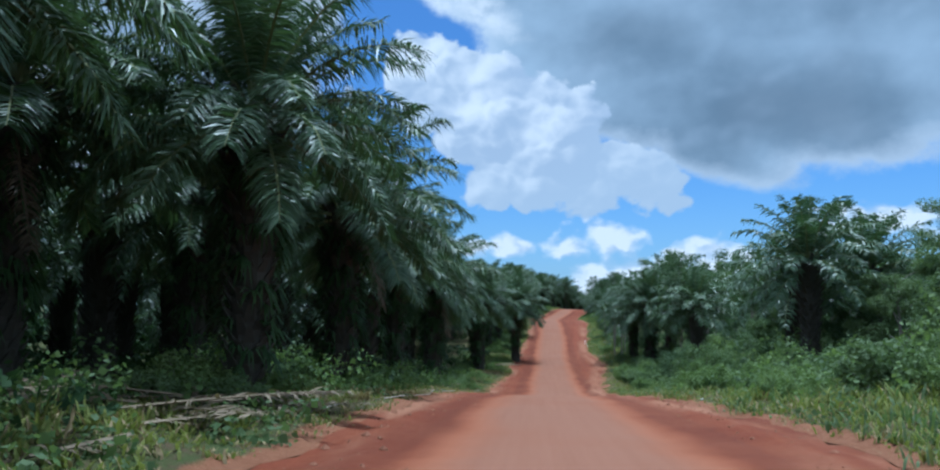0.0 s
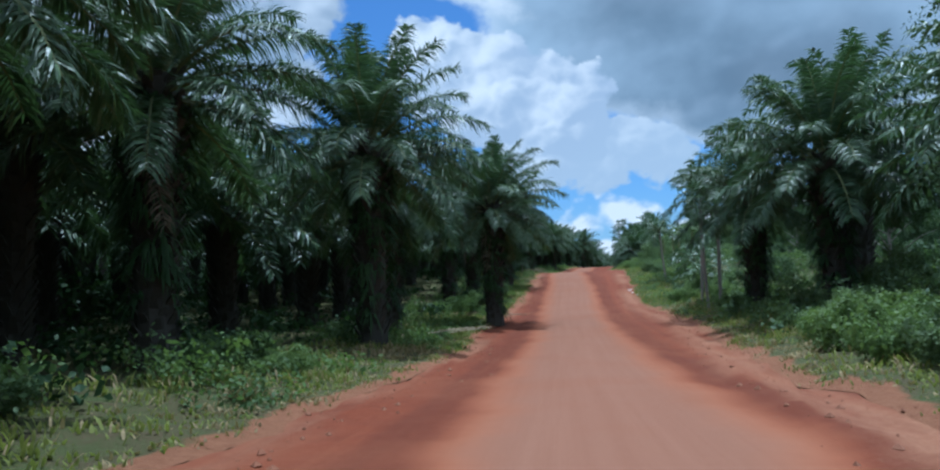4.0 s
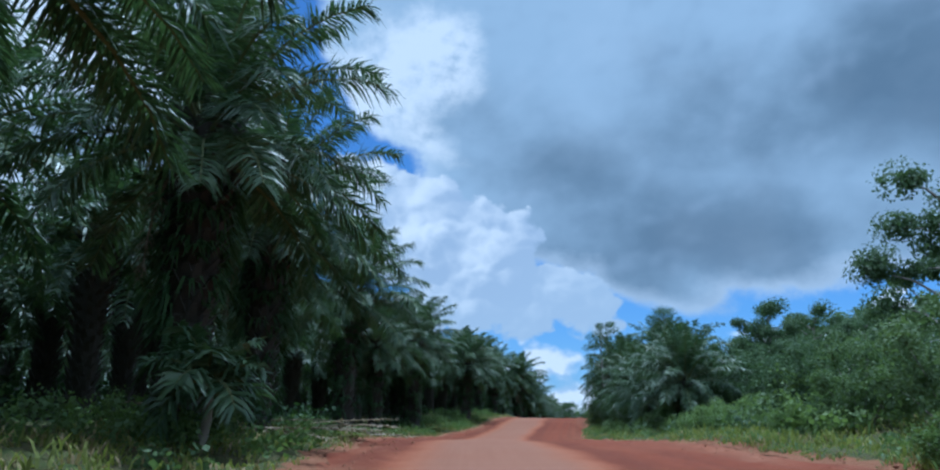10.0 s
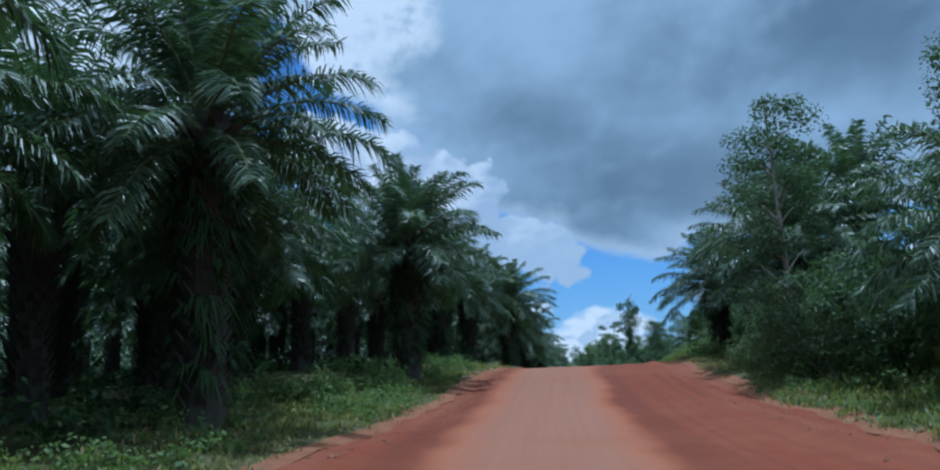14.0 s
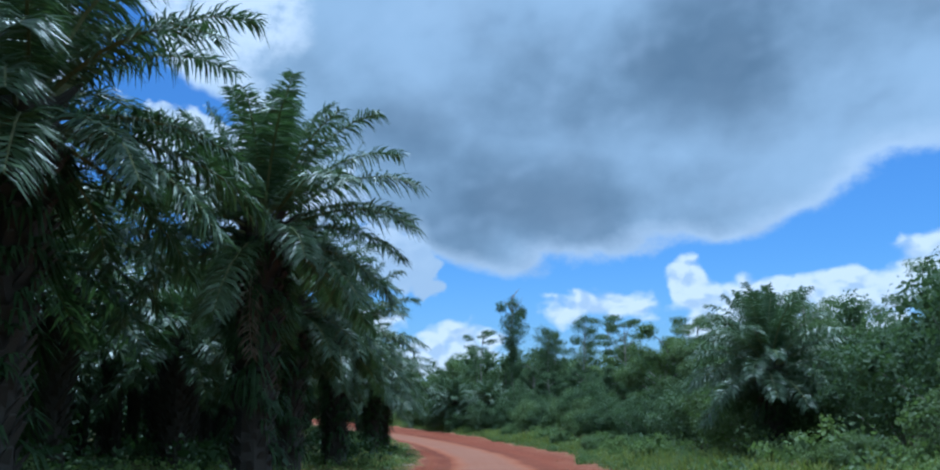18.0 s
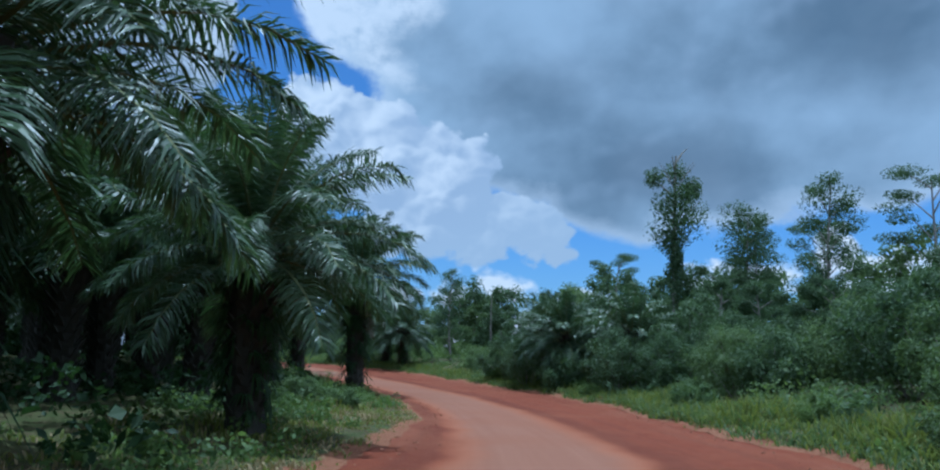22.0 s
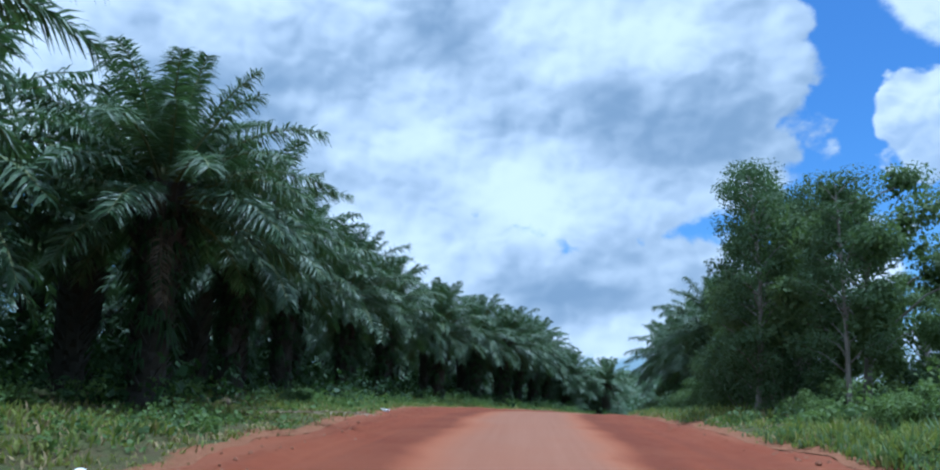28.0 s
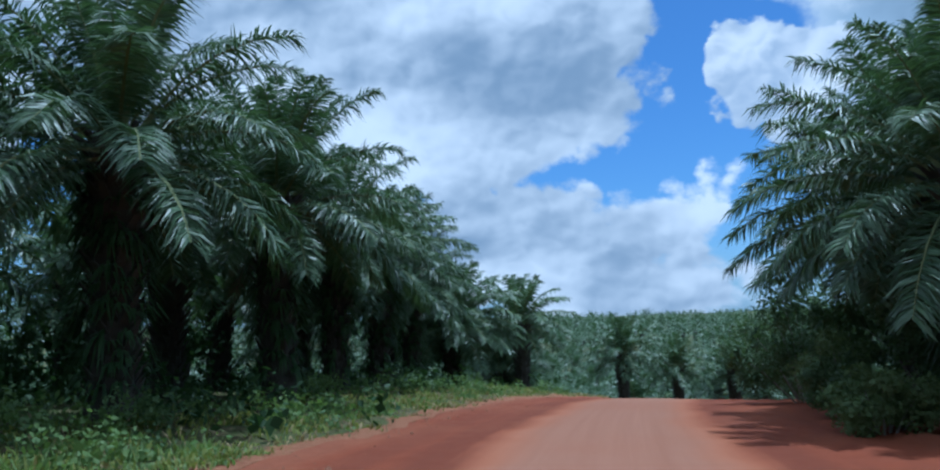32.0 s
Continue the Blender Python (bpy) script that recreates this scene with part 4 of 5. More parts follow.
def shrub(seed, height, width, leaf, size, per, name="shrub", label="leafy green shrub growing on the roadside"):
    r = np.random.default_rng(seed)
    root = tagged(new(name), label, "shrub", "shrubs of the roadside")
    s, c = Soup(), Soup()
    n = 9
    tips = []
    for i in range(n):
        a = i * 2.39996
        q = width * 0.5 * math.sqrt((i + 0.5) / n)
        e = np.array([math.cos(a) * q, math.sin(a) * q, height * (0.9 - 0.45 * (i / n)) * r.uniform(0.75, 1.1)])
        v, f = tube([[0.1 * math.cos(a), 0.1 * math.sin(a), -0.2], e * [0.6, 0.6, 0.6], e], [0.03, 0.02, 0.008], 4)
        s.add(v, f)
        tips += [e, e * [0.75, 0.75, 0.55]]
    part("woody_stem", s.mesh("woody_stem", BARK), root)
    leaf_cloud(c, r, tips, r.uniform(0.75, 1.2, len(tips)) * width * 0.18, np.full(len(tips), per), size, flat=0.9)
    part("foliage", c.mesh("foliage", leaf), root)
    return root


TREES = [bushy_tree(1, 9, 3.6, LEAF_A, 0.155, 340), bushy_tree(2, 8, 3.4, LEAF_B, 0.155, 340), bushy_tree(3, 11, 3.8, LEAF_B, 0.165, 360), bushy_tree(4, 7, 3.2, LEAF_A, 0.145, 330)]
UMBRELLAS = [umbrella_tree(5, 14, LEAF_A), umbrella_tree(6, 16, LEAF_B)]
SLENDER = [slender_tree(7, 10, LEAF_B), slender_tree(8, 12, LEAF_B)]
SHRUBS = [shrub(11, 1.5, 2.4, LEAF_A, 0.09, 210), shrub(12, 1.3, 2.2, LEAF_C, 0.08, 210), shrub(13, 2.8, 3.6, LEAF_A, 0.10, 360), shrub(14, 3.6, 4.4, LEAF_B, 0.11, 400),
          shrub(15, 1.0, 2.0, LEAF_C, 0.07, 190), shrub(16, 2.3, 3.2, LEAF_B, 0.10, 340)]


CLEAR = [(118.5, 10.5), (115.5, 9.5), (122.6, 8.8), (119.5, 8.0), (222, 11.4), (218, 10), (369, 9.8), (442, 7.9), (437.5, 7.5), (102, 8.6)]


def scatter(kinds, s0, s1, o0, o1, n, k0, k1, seed, flat=1.0):
    """n plants of the given kinds at random over a stretch of roadside, none too close to the next."""
    r = np.random.default_rng(seed)
    done = []
    for _ in range(n * 12):
        s, o, k = r.uniform(s0, s1), r.uniform(o0, o1), r.uniform(k0, k1)
        if all((s - a) ** 2 + (o - b) ** 2 > 9.0 for a, b in CLEAR) and all((s - a) ** 2 + (o - b) ** 2 > (0.8 * (k + c)) ** 2 for a, b, c in done):
            done.append((s, o, k))
            stand(kinds[r.integers(len(kinds))], s, o, r.uniform(0, 6.28), k, stretch=flat)
        if len(done) == n:
            return


LOW, TALL = [SHRUBS[0], SHRUBS[1], SHRUBS[4]], [SHRUBS[2], SHRUBS[3], SHRUBS[5]]
# the overgrown side: low growth at the edge, taller behind, trees at the back
for i, (s0, s1, lo, lk, mid, mk, trees, tk) in enumerate([
        (-5, 40, 11, 0.9, 5, 0.8, 8, 0.85), (40, 75, 11, 0.9, 4, 0.8, 7, 0.8), (75, 105, 9, 0.8, 4, 0.7, 5, 0.75), (105, 150, 15, 0.85, 5, 0.65, 8, 0.55),
        (150, 200, 12, 1.0, 9, 1.1, 16, 1.0), (200, 240, 9, 0.9, 8, 1.0, 12, 0.95), (240, 290, 12, 0.9, 20, 1.35, 14, 0.70), (290, 350, 14, 0.9, 30, 1.2, 18, 0.6),
        (350, 400, 10, 0.8, 9, 0.7, 8, 0.5), (400, 470, 12, 0.9, 10, 0.9, 11, 0.8)]):
    e0 = float(np.interp((s0 + s1) / 2, *RIGHT_EDGE))
    scatter(LOW, s0, s1, e0 + 1.6, e0 + 5.0, lo, lk * 0.7, lk * 1.25, 100 + i)
    scatter(TALL, s0, s1, e0 + 4.5, e0 + 10.5, mid, mk * 0.7, mk * 1.2, 200 + i)
    scatter(TREES, s0, s1, e0 + 13.0, e0 + 28, trees, tk * 0.75, tk * 1.2, 300 + i)

# shrubs at the foot of the last palms
for _k, _s, _o, _z in [(2, 452, 6.9, 0.75), (5, 447.5, 5.9, 0.7), (3, 456.5, 6.5, 1.1), (0, 443.5, 5.6, 0.9), (3, 462, 6.8, 1.2), (5, 467, 7.4, 1.2)]:
    stand(SHRUBS[_k], _s, _o, _s * 1.7, _z)


def undergrowth():
    """Tangled low growth between the shrubs and trees, too dense to tell apart."""
    r = np.random.default_rng(17)
    out = Soup()
    for _ in range(1550):
        s_ = r.uniform(-8, 476)
        d = 3.0 + 25 * r.random() ** 1.25
        o_ = float(edge_right(np.array(s_))) + d
        x, y, z = (float(q) for q in at(s_, o_))
        if np.hypot(LINE[:, 0] - x, LINE[:, 1] - y).min() < 7.5:
            continue
        low = 0.55 if 100 < s_ < 150 or 345 < s_ < 400 else 1.0
        h = r.uniform(0.5, 1.1) * (0.7 + 2.6 * float(smooth(d, 2.5, 14))) * low
        n = 5
        cs = np.stack([r.normal(0, 0.9, n), r.normal(0, 0.9, n), r.uniform(0.15, 1.0, n) * h], 1) + [x, y, z]
        leaf_cloud(out, r, cs, r.uniform(0.5, 0.95, n) * (0.6 + 0.25 * h), np.full(n, 40), 0.12 + 0.025 * h, r.integers(3), 0.8, 16)
    return out.mesh("undergrowth", [LEAF_A, LEAF_B, LEAF_C])


tagged(new("undergrowth", undergrowth()), "tangled green undergrowth on the overgrown roadside", "undergrowth", kind="stuff")
# a few shrubs under the palms' edge
EDGE = [SHRUBS[1], SHRUBS[4], SHRUBS[0]]
for i, (s0, s1, o0, o1, n, k) in enumerate([(14, 34, -7.4, -5.6, 7, 0.85), (34, 75, -9.0, -6.2, 11, 0.85), (104, 127, -7.6, -5.4, 12, 0.95), (325, 330, -7.6, -5.2, 3, 0.9), (402, 424, -8.6, -6.8, 6, 0.6), (128, 156, -7.0, -5.2, 5, 0.7),
                                            (212, 220, -8.5, -6.0, 3, 0.9), (342, 366, -7.2, -5.4, 4, 0.6)]):
    scatter(EDGE, s0, s1, o0, o1, n, k * 0.7, k * 1.2, 400 + i, 0.75)


def verge_weeds(side, count, seed, lush):
    """Soft leafy weeds between the grass and the taller growth."""
    r = np.random.default_rng(seed)
    out = Soup()
    for _ in range(count):
        s_ = r.uniform(-8, 470)
        d = 1.1 + 5.4 * r.random() ** 1.1
        o_ = -(float(edge_left(np.array(s_))) + d) if side < 0 else float(edge_right(np.array(s_))) + d
        k = float(np.interp(s_, *lush))
        if wave(s_, d, 3.2, 1.5) < r.uniform(-0.9, 0.5) or r.random() > 0.35 + 0.65 * k:
            continue
        x, y, z = (float(q) for q in at(s_, o_))
        h = r.uniform(0.45, 1.1) * k * (0.45 + 0.55 * float(smooth(d, 1.0, 3.0)))
        n = 4
        cs = np.stack([r.normal(0, 0.45, n), r.normal(0, 0.45, n), r.uniform(0.1, 0.9, n) * h], 1) + [x, y, z]
        leaf_cloud(out, r, cs, r.uniform(0.3, 0.55, n) * (0.5 + 0.5 * k), np.full(n, 34), 0.11, int(r.integers(3) == 0), 0.9, 6)
    return out.mesh("verge_weeds", [LEAF_C, LEAF_A])


PALM_SIDE = ((-10, 12, 18, 34, 45, 75, 85, 100, 130, 150, 165, 185, 215, 240, 262, 285, 300, 320, 345, 370, 385, 400, 420, 440, 480),
             (0.7, 0.9, 1.5, 1.45, 1.2, 0.8, 0.6, 1.1, 1.2, 0.8, 0.5, 0.4, 0.9, 0.7, 0.6, 0.6, 0.5, 0.6, 0.8, 0.6, 0.5, 0.8, 0.9, 0.8, 0.7))
BUSH_SIDE = ((-10, 40, 60, 105, 150, 200, 290, 350, 400, 480), (1.0, 1.0, 0.8, 0.7, 0.6, 0.8, 0.8, 0.7, 0.6, 0.9))
tagged(new("verge_weeds", verge_weeds(-1, 2300, 29, PALM_SIDE)), "soft leafy green weeds between the grass and the palms", "weeds", kind="stuff")
tagged(new("verge_weeds", verge_weeds(1, 1300, 28, BUSH_SIDE)), "leafy green weeds in front of the roadside bushes", "weeds", kind="stuff")


def palm_floor():
    """Ferns and litter in the shade between palms, plus clumps added to darken gaps."""
    r = np.random.default_rng(23)
    out = Soup()
    for _ in range(1300):
        s_, o_ = r.uniform(-8, 480), -(7.0 + 52 * r.random() ** 1.1)
        x, y, z = (float(q) for q in at(s_, o_))
        if np.hypot(LINE[:, 0] - x, LINE[:, 1] - y).min() < 6.8:
            continue
        h = r.uniform(0.4, 1.3) * (1 + 2.2 * float(smooth(-o_, 30, 48)))
        cs = np.stack([r.normal(0, 1.0, 5), r.normal(0, 1.0, 5), r.uniform(0.1, 1.0, 5) * h], 1) + [x, y, z]
        leaf_cloud(out, r, cs, r.uniform(0.5, 0.9, 5) * (1 + 0.7 * float(smooth(-o_, 30, 48))), np.full(5, 16), 0.21, 0, 0.7, 9)
    # tall dark clumps added to block the bright view between the trunks
    for i in range(560):
        s_, o_ = (r.uniform(395, 492), -r.uniform(17, 50)) if i % 2 else (r.uniform(-8, 400), -r.uniform(24, 46))
        x, y, z = (float(q) for q in at(s_, o_))
        if np.hypot(LINE[:, 0] - x, LINE[:, 1] - y).min() < 15:
            continue
        cs = np.stack([r.normal(0, 1.2, 5), r.normal(0, 1.2, 5), r.uniform(0.1, 1.0, 5) * 2.8], 1) + [x, y, z]
        leaf_cloud(out, r, cs, r.uniform(0.8, 1.3, 5), np.full(5, 22), 0.32, 0, 0.8, 16)
    # a still taller belt at the back, closing off the view
    for _ in range(330):
        x, y, z = (float(q) for q in at(r.uniform(-8, 480), -r.uniform(52, 64)))
        if np.hypot(LINE[:, 0] - x, LINE[:, 1] - y).min() < 40:
            continue
        cs = np.stack([r.normal(0, 1.6, 5), r.normal(0, 1.6, 5), r.uniform(0.1, 1.0, 5) * 4.5], 1) + [x, y, z]
        leaf_cloud(out, r, cs, r.uniform(1.2, 1.8, 5), np.full(5, 16), 0.5, 0, 0.8, 14)
    # very dark leaves put some of the palms' shade into the colour
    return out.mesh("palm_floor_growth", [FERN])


tagged(new("palm_floor_growth", palm_floor()), "dark ferns and seedlings in the shade between the palms", "undergrowth", kind="stuff")
# trees that stand out
for k_, s_, o_, z_ in [(SLENDER[0], 76, 12.5, 1.05), (SLENDER[1], 216, 9.3, 0.82), (SLENDER[0], 213, 15, 1.0), (SLENDER[0], 405.7, 9.4, 0.95), (SLENDER[1], 409, 12.5, 0.75),
                       (SLENDER[0], 402, 11.5, 0.8), (SLENDER[1], 392, 14, 0.5), (SLENDER[1], 370, 16, 0.75), (SLENDER[1], 409.4, 10.6, 0.85), (SLENDER[0], 346, 27, 1.25), (SLENDER[1], 341, 29, 1.15), (SLENDER[1], 349, 31, 1.05), (UMBRELLAS[1], 336, 31, 0.8), (TREES[2], 345, 23.5, 0.8), (TREES[1], 338, 25, 0.9), (TREES[2], 330, 24, 0.7),
                       (UMBRELLAS[1], 86, 30, 1.0), (UMBRELLAS[0], 70, 34, 0.95), (UMBRELLAS[0], 18, 30, 0.75), (UMBRELLAS[1], 30, 36, 0.7), (UMBRELLAS[0], 40, 30, 0.75),
                       (UMBRELLAS[0], 290, 30, 0.75), (UMBRELLAS[1], 297, 36, 0.7), (UMBRELLAS[0], 305, 30, 0.72), (UMBRELLAS[1], 284, 40, 0.75), (UMBRELLAS[0], 276, 36, 0.7),
                       (UMBRELLAS[0], 312, 42, 0.8), (UMBRELLAS[0], 309, 21.5, 0.68), (UMBRELLAS[1], 302, 23, 0.62), (UMBRELLAS[0], 296, 24, 0.66), (UMBRELLAS[1], 318, 26, 0.66), (UMBRELLAS[1], 361, 61, 1.1), (UMBRELLAS[0], 330, 50, 0.95), (UMBRELLAS[1], 385, 60, 1.1), (UMBRELLAS[0], 410, 79, 1.25)]:
    stand(k_, s_, o_, None, z_)


def vine_tree():
    """A tall dead-topped tree wrapped in climbers."""
    r = np.random.default_rng(50)
    root = tagged(new("vine_covered_tree"), "tall half-dead tree wrapped in dark climbing vines, bare twigs on top", "tree")
    s, c = Soup(), Soup()
    ends = limbs(s, r, 19.0, 3.0, 9, 0.32, 0.62, 0.9, lean=0.02)
    for i in range(10):
        a = r.uniform(0, 6.28)
        b = np.array([0, 0, r.uniform(14, 18.5)])
        e = b + [1.8 * math.cos(a), 1.8 * math.sin(a), r.uniform(1.0, 2.6)]
        v, f = tube([b, (b + e) / 2 + r.normal(0, 0.15, 3), e], [0.05, 0.03, 0.012], 4)
        s.add(v, f)
    part("trunk", s.mesh("trunk", BARK, True), root)
    h = np.linspace(0.5, 17.5, 30)
    rad = 1.7 + 0.75 * np.sin(h * 1.1) + 1.0 * smooth(h, 9.5, 12.5) - 1.0 * smooth(h, 15, 17.5)
    leaf_cloud(c, r, np.stack([r.normal(0, 0.75, 30), r.normal(0, 0.75, 30), h], 1), rad * 0.62, np.full(30, 420), 0.20, flat=1.0, core=110)
    part("vine_cover", c.mesh("vine_cover", LEAF_B), root, "dark climbing vines")
    return root


_x, _y, _z = at(352.0, 26.2)
vine_tree().matrix_basis = Matrix.Translation((float(_x), float(_y), float(_z)))


def far_forest():
    """Mixed forest behind the roadside growth."""
    r = np.random.default_rng(91)
    out = Soup()
    spots = [(r.uniform(-10, 470), r.uniform(30, 110)) for _ in range(360)] + [(r.uniform(-10, 470), r.uniform(110, 190)) for _ in range(160)] + [(r.uniform(230, 330), r.uniform(60, 160)) for _ in range(40)] + [(r.uniform(270, 420), r.uniform(34, 60)) for _ in range(60)]
    for s_, o_ in spots:
        x, y, z = at(s_, o_)
        # stay on the overgrown side of every bend
        d = np.hypot(LINE[:, 0] - float(x), LINE[:, 1] - float(y)).min()
        if d < 28:
            continue
        h = r.uniform(8, 15) + (3 if s_ > 240 else 0)
        close = o_ < 72
        if close and s_ > 240:
            h = r.uniform(7.0, 11.5)
        n = 16 if close else 11 if o_ < 110 else 5
        cs = np.stack([r.normal(0, h * 0.15, n), r.normal(0, h * 0.15, n), r.uniform(0.12, 1.0, n) ** 0.8 * h], 1) + [float(x), float(y), float(z)]
        leaf_cloud(out, r, cs, r.uniform(0.10, 0.16, n) * h * (1.0 if close else 1.4), np.full(n, 140 if close else 46), 0.29 if close else 0.44, 0 if r.random() < 0.4 else 1, 0.85, 70 if close else 50)
        v, f = tube([[float(x), float(y), float(z) - 1], [float(x), float(y), float(z) + h * 0.85]], [0.2, 0.08], 5)
        out.add(v, f, 2)
    return out.mesh("forest", [LEAF_A, LEAF_B, BARK])


tagged(new("forest", far_forest()), "mixed green forest behind the roadside growth", "forest", kind="stuff")


# ---- slim palms and bananas ----
def areca_palm(seed, height, leaves=9, flen=2.0, label="slim palm with a bare ringed trunk and a small tufted crown"):
    r = np.random.default_rng(seed)
    root = tagged(new("slim_palm"), label, "palm tree", "slim palms beside the road")
    z = np.linspace(-0.3, height, 14)
    ring = 0.085 + 0.012 * (np.arange(14) % 2)
    v, f = tube(np.stack([0.25 * np.sin(z / height * 1.5 + seed), 0.15 * np.sin(z / height * 2), z], 1), ring, 7)
    part("trunk", mesh_of("trunk", v, [f], BARK, None, True), root)
    top = np.array([0.25 * math.sin(1.5 + seed), 0.15 * math.sin(2.0), height])
    for i in range(leaves):
        s = Soup()
        u = i / leaves
        frond_into(s, r, flen * r.uniform(0.9, 1.1), 1.25 - 1.5 * u, 1.0 + 0.6 * u, 26, 0.62, 0.075, 3, curl=r.uniform(-0.1, 0.1))
        part("frond", s.mesh("frond", [RACHIS, PALM_LEAF]), root, m=turn(i * 2.39996, 0, top))
    return root


for s_, o_, h_, q_ in [(99.0, 8.4, 6.8, 1), (100.6, 9.6, 7.6, 2), (102.2, 8.6, 7.9, 3), (103.8, 10.2, 7.2, 4)]:
    x, y, z = at(s_, o_)
    areca_palm(q_, h_, 10, 1.7).matrix_basis = turn(q_ * 1.3, 0, (float(x), float(y), float(z)))
x, y, z = at(122.6, 8.8)
areca_palm(9, 4.6, 13, 2.0).matrix_basis = turn(0.4, 0, (float(x), float(y), float(z)))
for s_, o_, q_, h_ in [(112.5, 10.6, 21, 0.9), (118.5, 10.6, 22, 1.7), (150.0, -5.0, 23, 1.3)]:
    x, y, z = at(s_, o_)
    areca_palm(q_, h_, 14, 3.0 if o_ > 0 else 1.2, "young feathery palm with no trunk yet").matrix_basis = turn(q_, 0, (float(x), float(y), float(z)))


def banana(seed, height):
    """A banana plant: a fleshy stem and a few broad torn leaves."""
    r = np.random.default_rng(seed)
    root = tagged(new("banana_plant"), "banana plant with broad ragged green leaves", "banana plant", "banana plants beside the road")
    z = np.linspace(-0.2, height, 5)
    v, f = tube(np.stack([0 * z, 0 * z, z], 1), np.linspace(0.16, 0.09, 5), 8)
    part("stem", mesh_of("stem", v, [f], RACHIS, None, True), root)
    for i in range(8):
        s = Soup()
        n = 12
        u = np.linspace(0, 1, n)
        ang = 1.25 - 0.06 * i - (1.5 + 0.1 * i) * u ** 1.3
        px, pz = np.r_[0, np.cumsum(np.cos(ang[1:]))] * 0.13, np.r_[0, np.cumsum(np.sin(ang[1:]))] * 0.13
        w = 0.22 * np.sin(np.clip(u * 0.93 + 0.06, 0, 1) * math.pi) ** 0.6
        mid = np.stack([px, 0 * px, pz], 1)
        v, f = tube(mid, 0.025 * (1 - 0.8 * u), 4)
        s.add(v, f, 1)
        for sd in (-1, 1):
            for j in range(1, n - 1):
                t = r.uniform(0.0, 0.02)
                a, b = mid[j] * (1 - t) + mid[j + 1] * t, mid[j + 1] - (mid[j + 1] - mid[j]) * r.uniform(0.0, 0.12)
                drop = np.array([0, sd, -r.uniform(0.25, 0.7)])
                s.add([a, b, b + drop * w[j + 1], a + drop * w[j]], [[0, 1, 2, 3]], 0)
        part("leaf", s.mesh("leaf", [LEAF_A, RACHIS]), root, m=turn(i * 2.39996 + r.normal(0, 0.2), 0, (0, 0, height - 0.1)))
    return root


for s_, o_, h_, q_ in [(141.5, 12.4, 3.4, 61), (143.6, 13.4, 3.8, 62), (146, 12.0, 3.2, 63), (139.5, 14.2, 3.5, 64)]:
    x, y, z = at(s_, o_)
    banana(q_, h_).matrix_basis = turn(q_, 0, (float(x), float(y), float(z)))
for k_, s_, o_, z_ in [(TREES[1], 446, 10.2, 0.62), (TREES[2], 452, 11.0, 0.6), (SHRUBS[3], 443.5, 9.8, 1.2), (SHRUBS[3], 448.5, 9.6, 1.25), (SHRUBS[3], 454, 10.2, 1.2), (SHRUBS[5], 437, 8.4, 1.2), (SHRUBS[2], 443, 8.6, 0.8), (SHRUBS[5], 447, 8.8, 1.0),
                       (TREES[0], 409, 11.8, 1.1), (TREES[0], 404.5, 13.0, 1.0), (TREES[2], 414, 13, 0.9), (TREES[1], 418.5, 12.5, 0.9), (SHRUBS[3], 410, 9.8, 0.9), (SHRUBS[2], 415, 9.4, 0.9), (SHRUBS[3], 405.5, 10.2, 0.9),
                       (TREES[0], 306, 17.5, 1.02), (TREES[3], 300, 19, 1.15), (TREES[1], 295, 18, 0.95), (TREES[0], 289, 17.5, 0.9), (TREES[1], 312, 19.5, 0.95), (SHRUBS[3], 338.5, 11.0, 1.0), (SHRUBS[5], 343.6, 10.0, 1.1), (SHRUBS[3], 348.5, 9.8, 0.95), (SHRUBS[3], 353.5, 11.0, 1.0), (SHRUBS[3], 344, 14.4, 1.1), (SHRUBS[3], 349, 14.6, 1.2), (SHRUBS[2], 339, 14.5, 1.1), (SHRUBS[3], 199, 11.2, 1.0), (SHRUBS[3], 205, 11.8, 1.2), (SHRUBS[3], 211, 11.6, 1.25), (TREES[1], 208, 14.5, 0.75), (TREES[0], 201, 15, 0.75), (TREES[2], 214, 15, 0.7), (SHRUBS[3], 213.5, 9.8, 1.05), (SHRUBS[5], 218.6, 9.7, 1.15), (SHRUBS[2], 216.4, 8.9, 0.8), (SHRUBS[2], 217.5, 10.6, 1.1)]:
    stand(k_, s_, o_, None, z_)
discard(TREES + UMBRELLAS + SLENDER + SHRUBS)


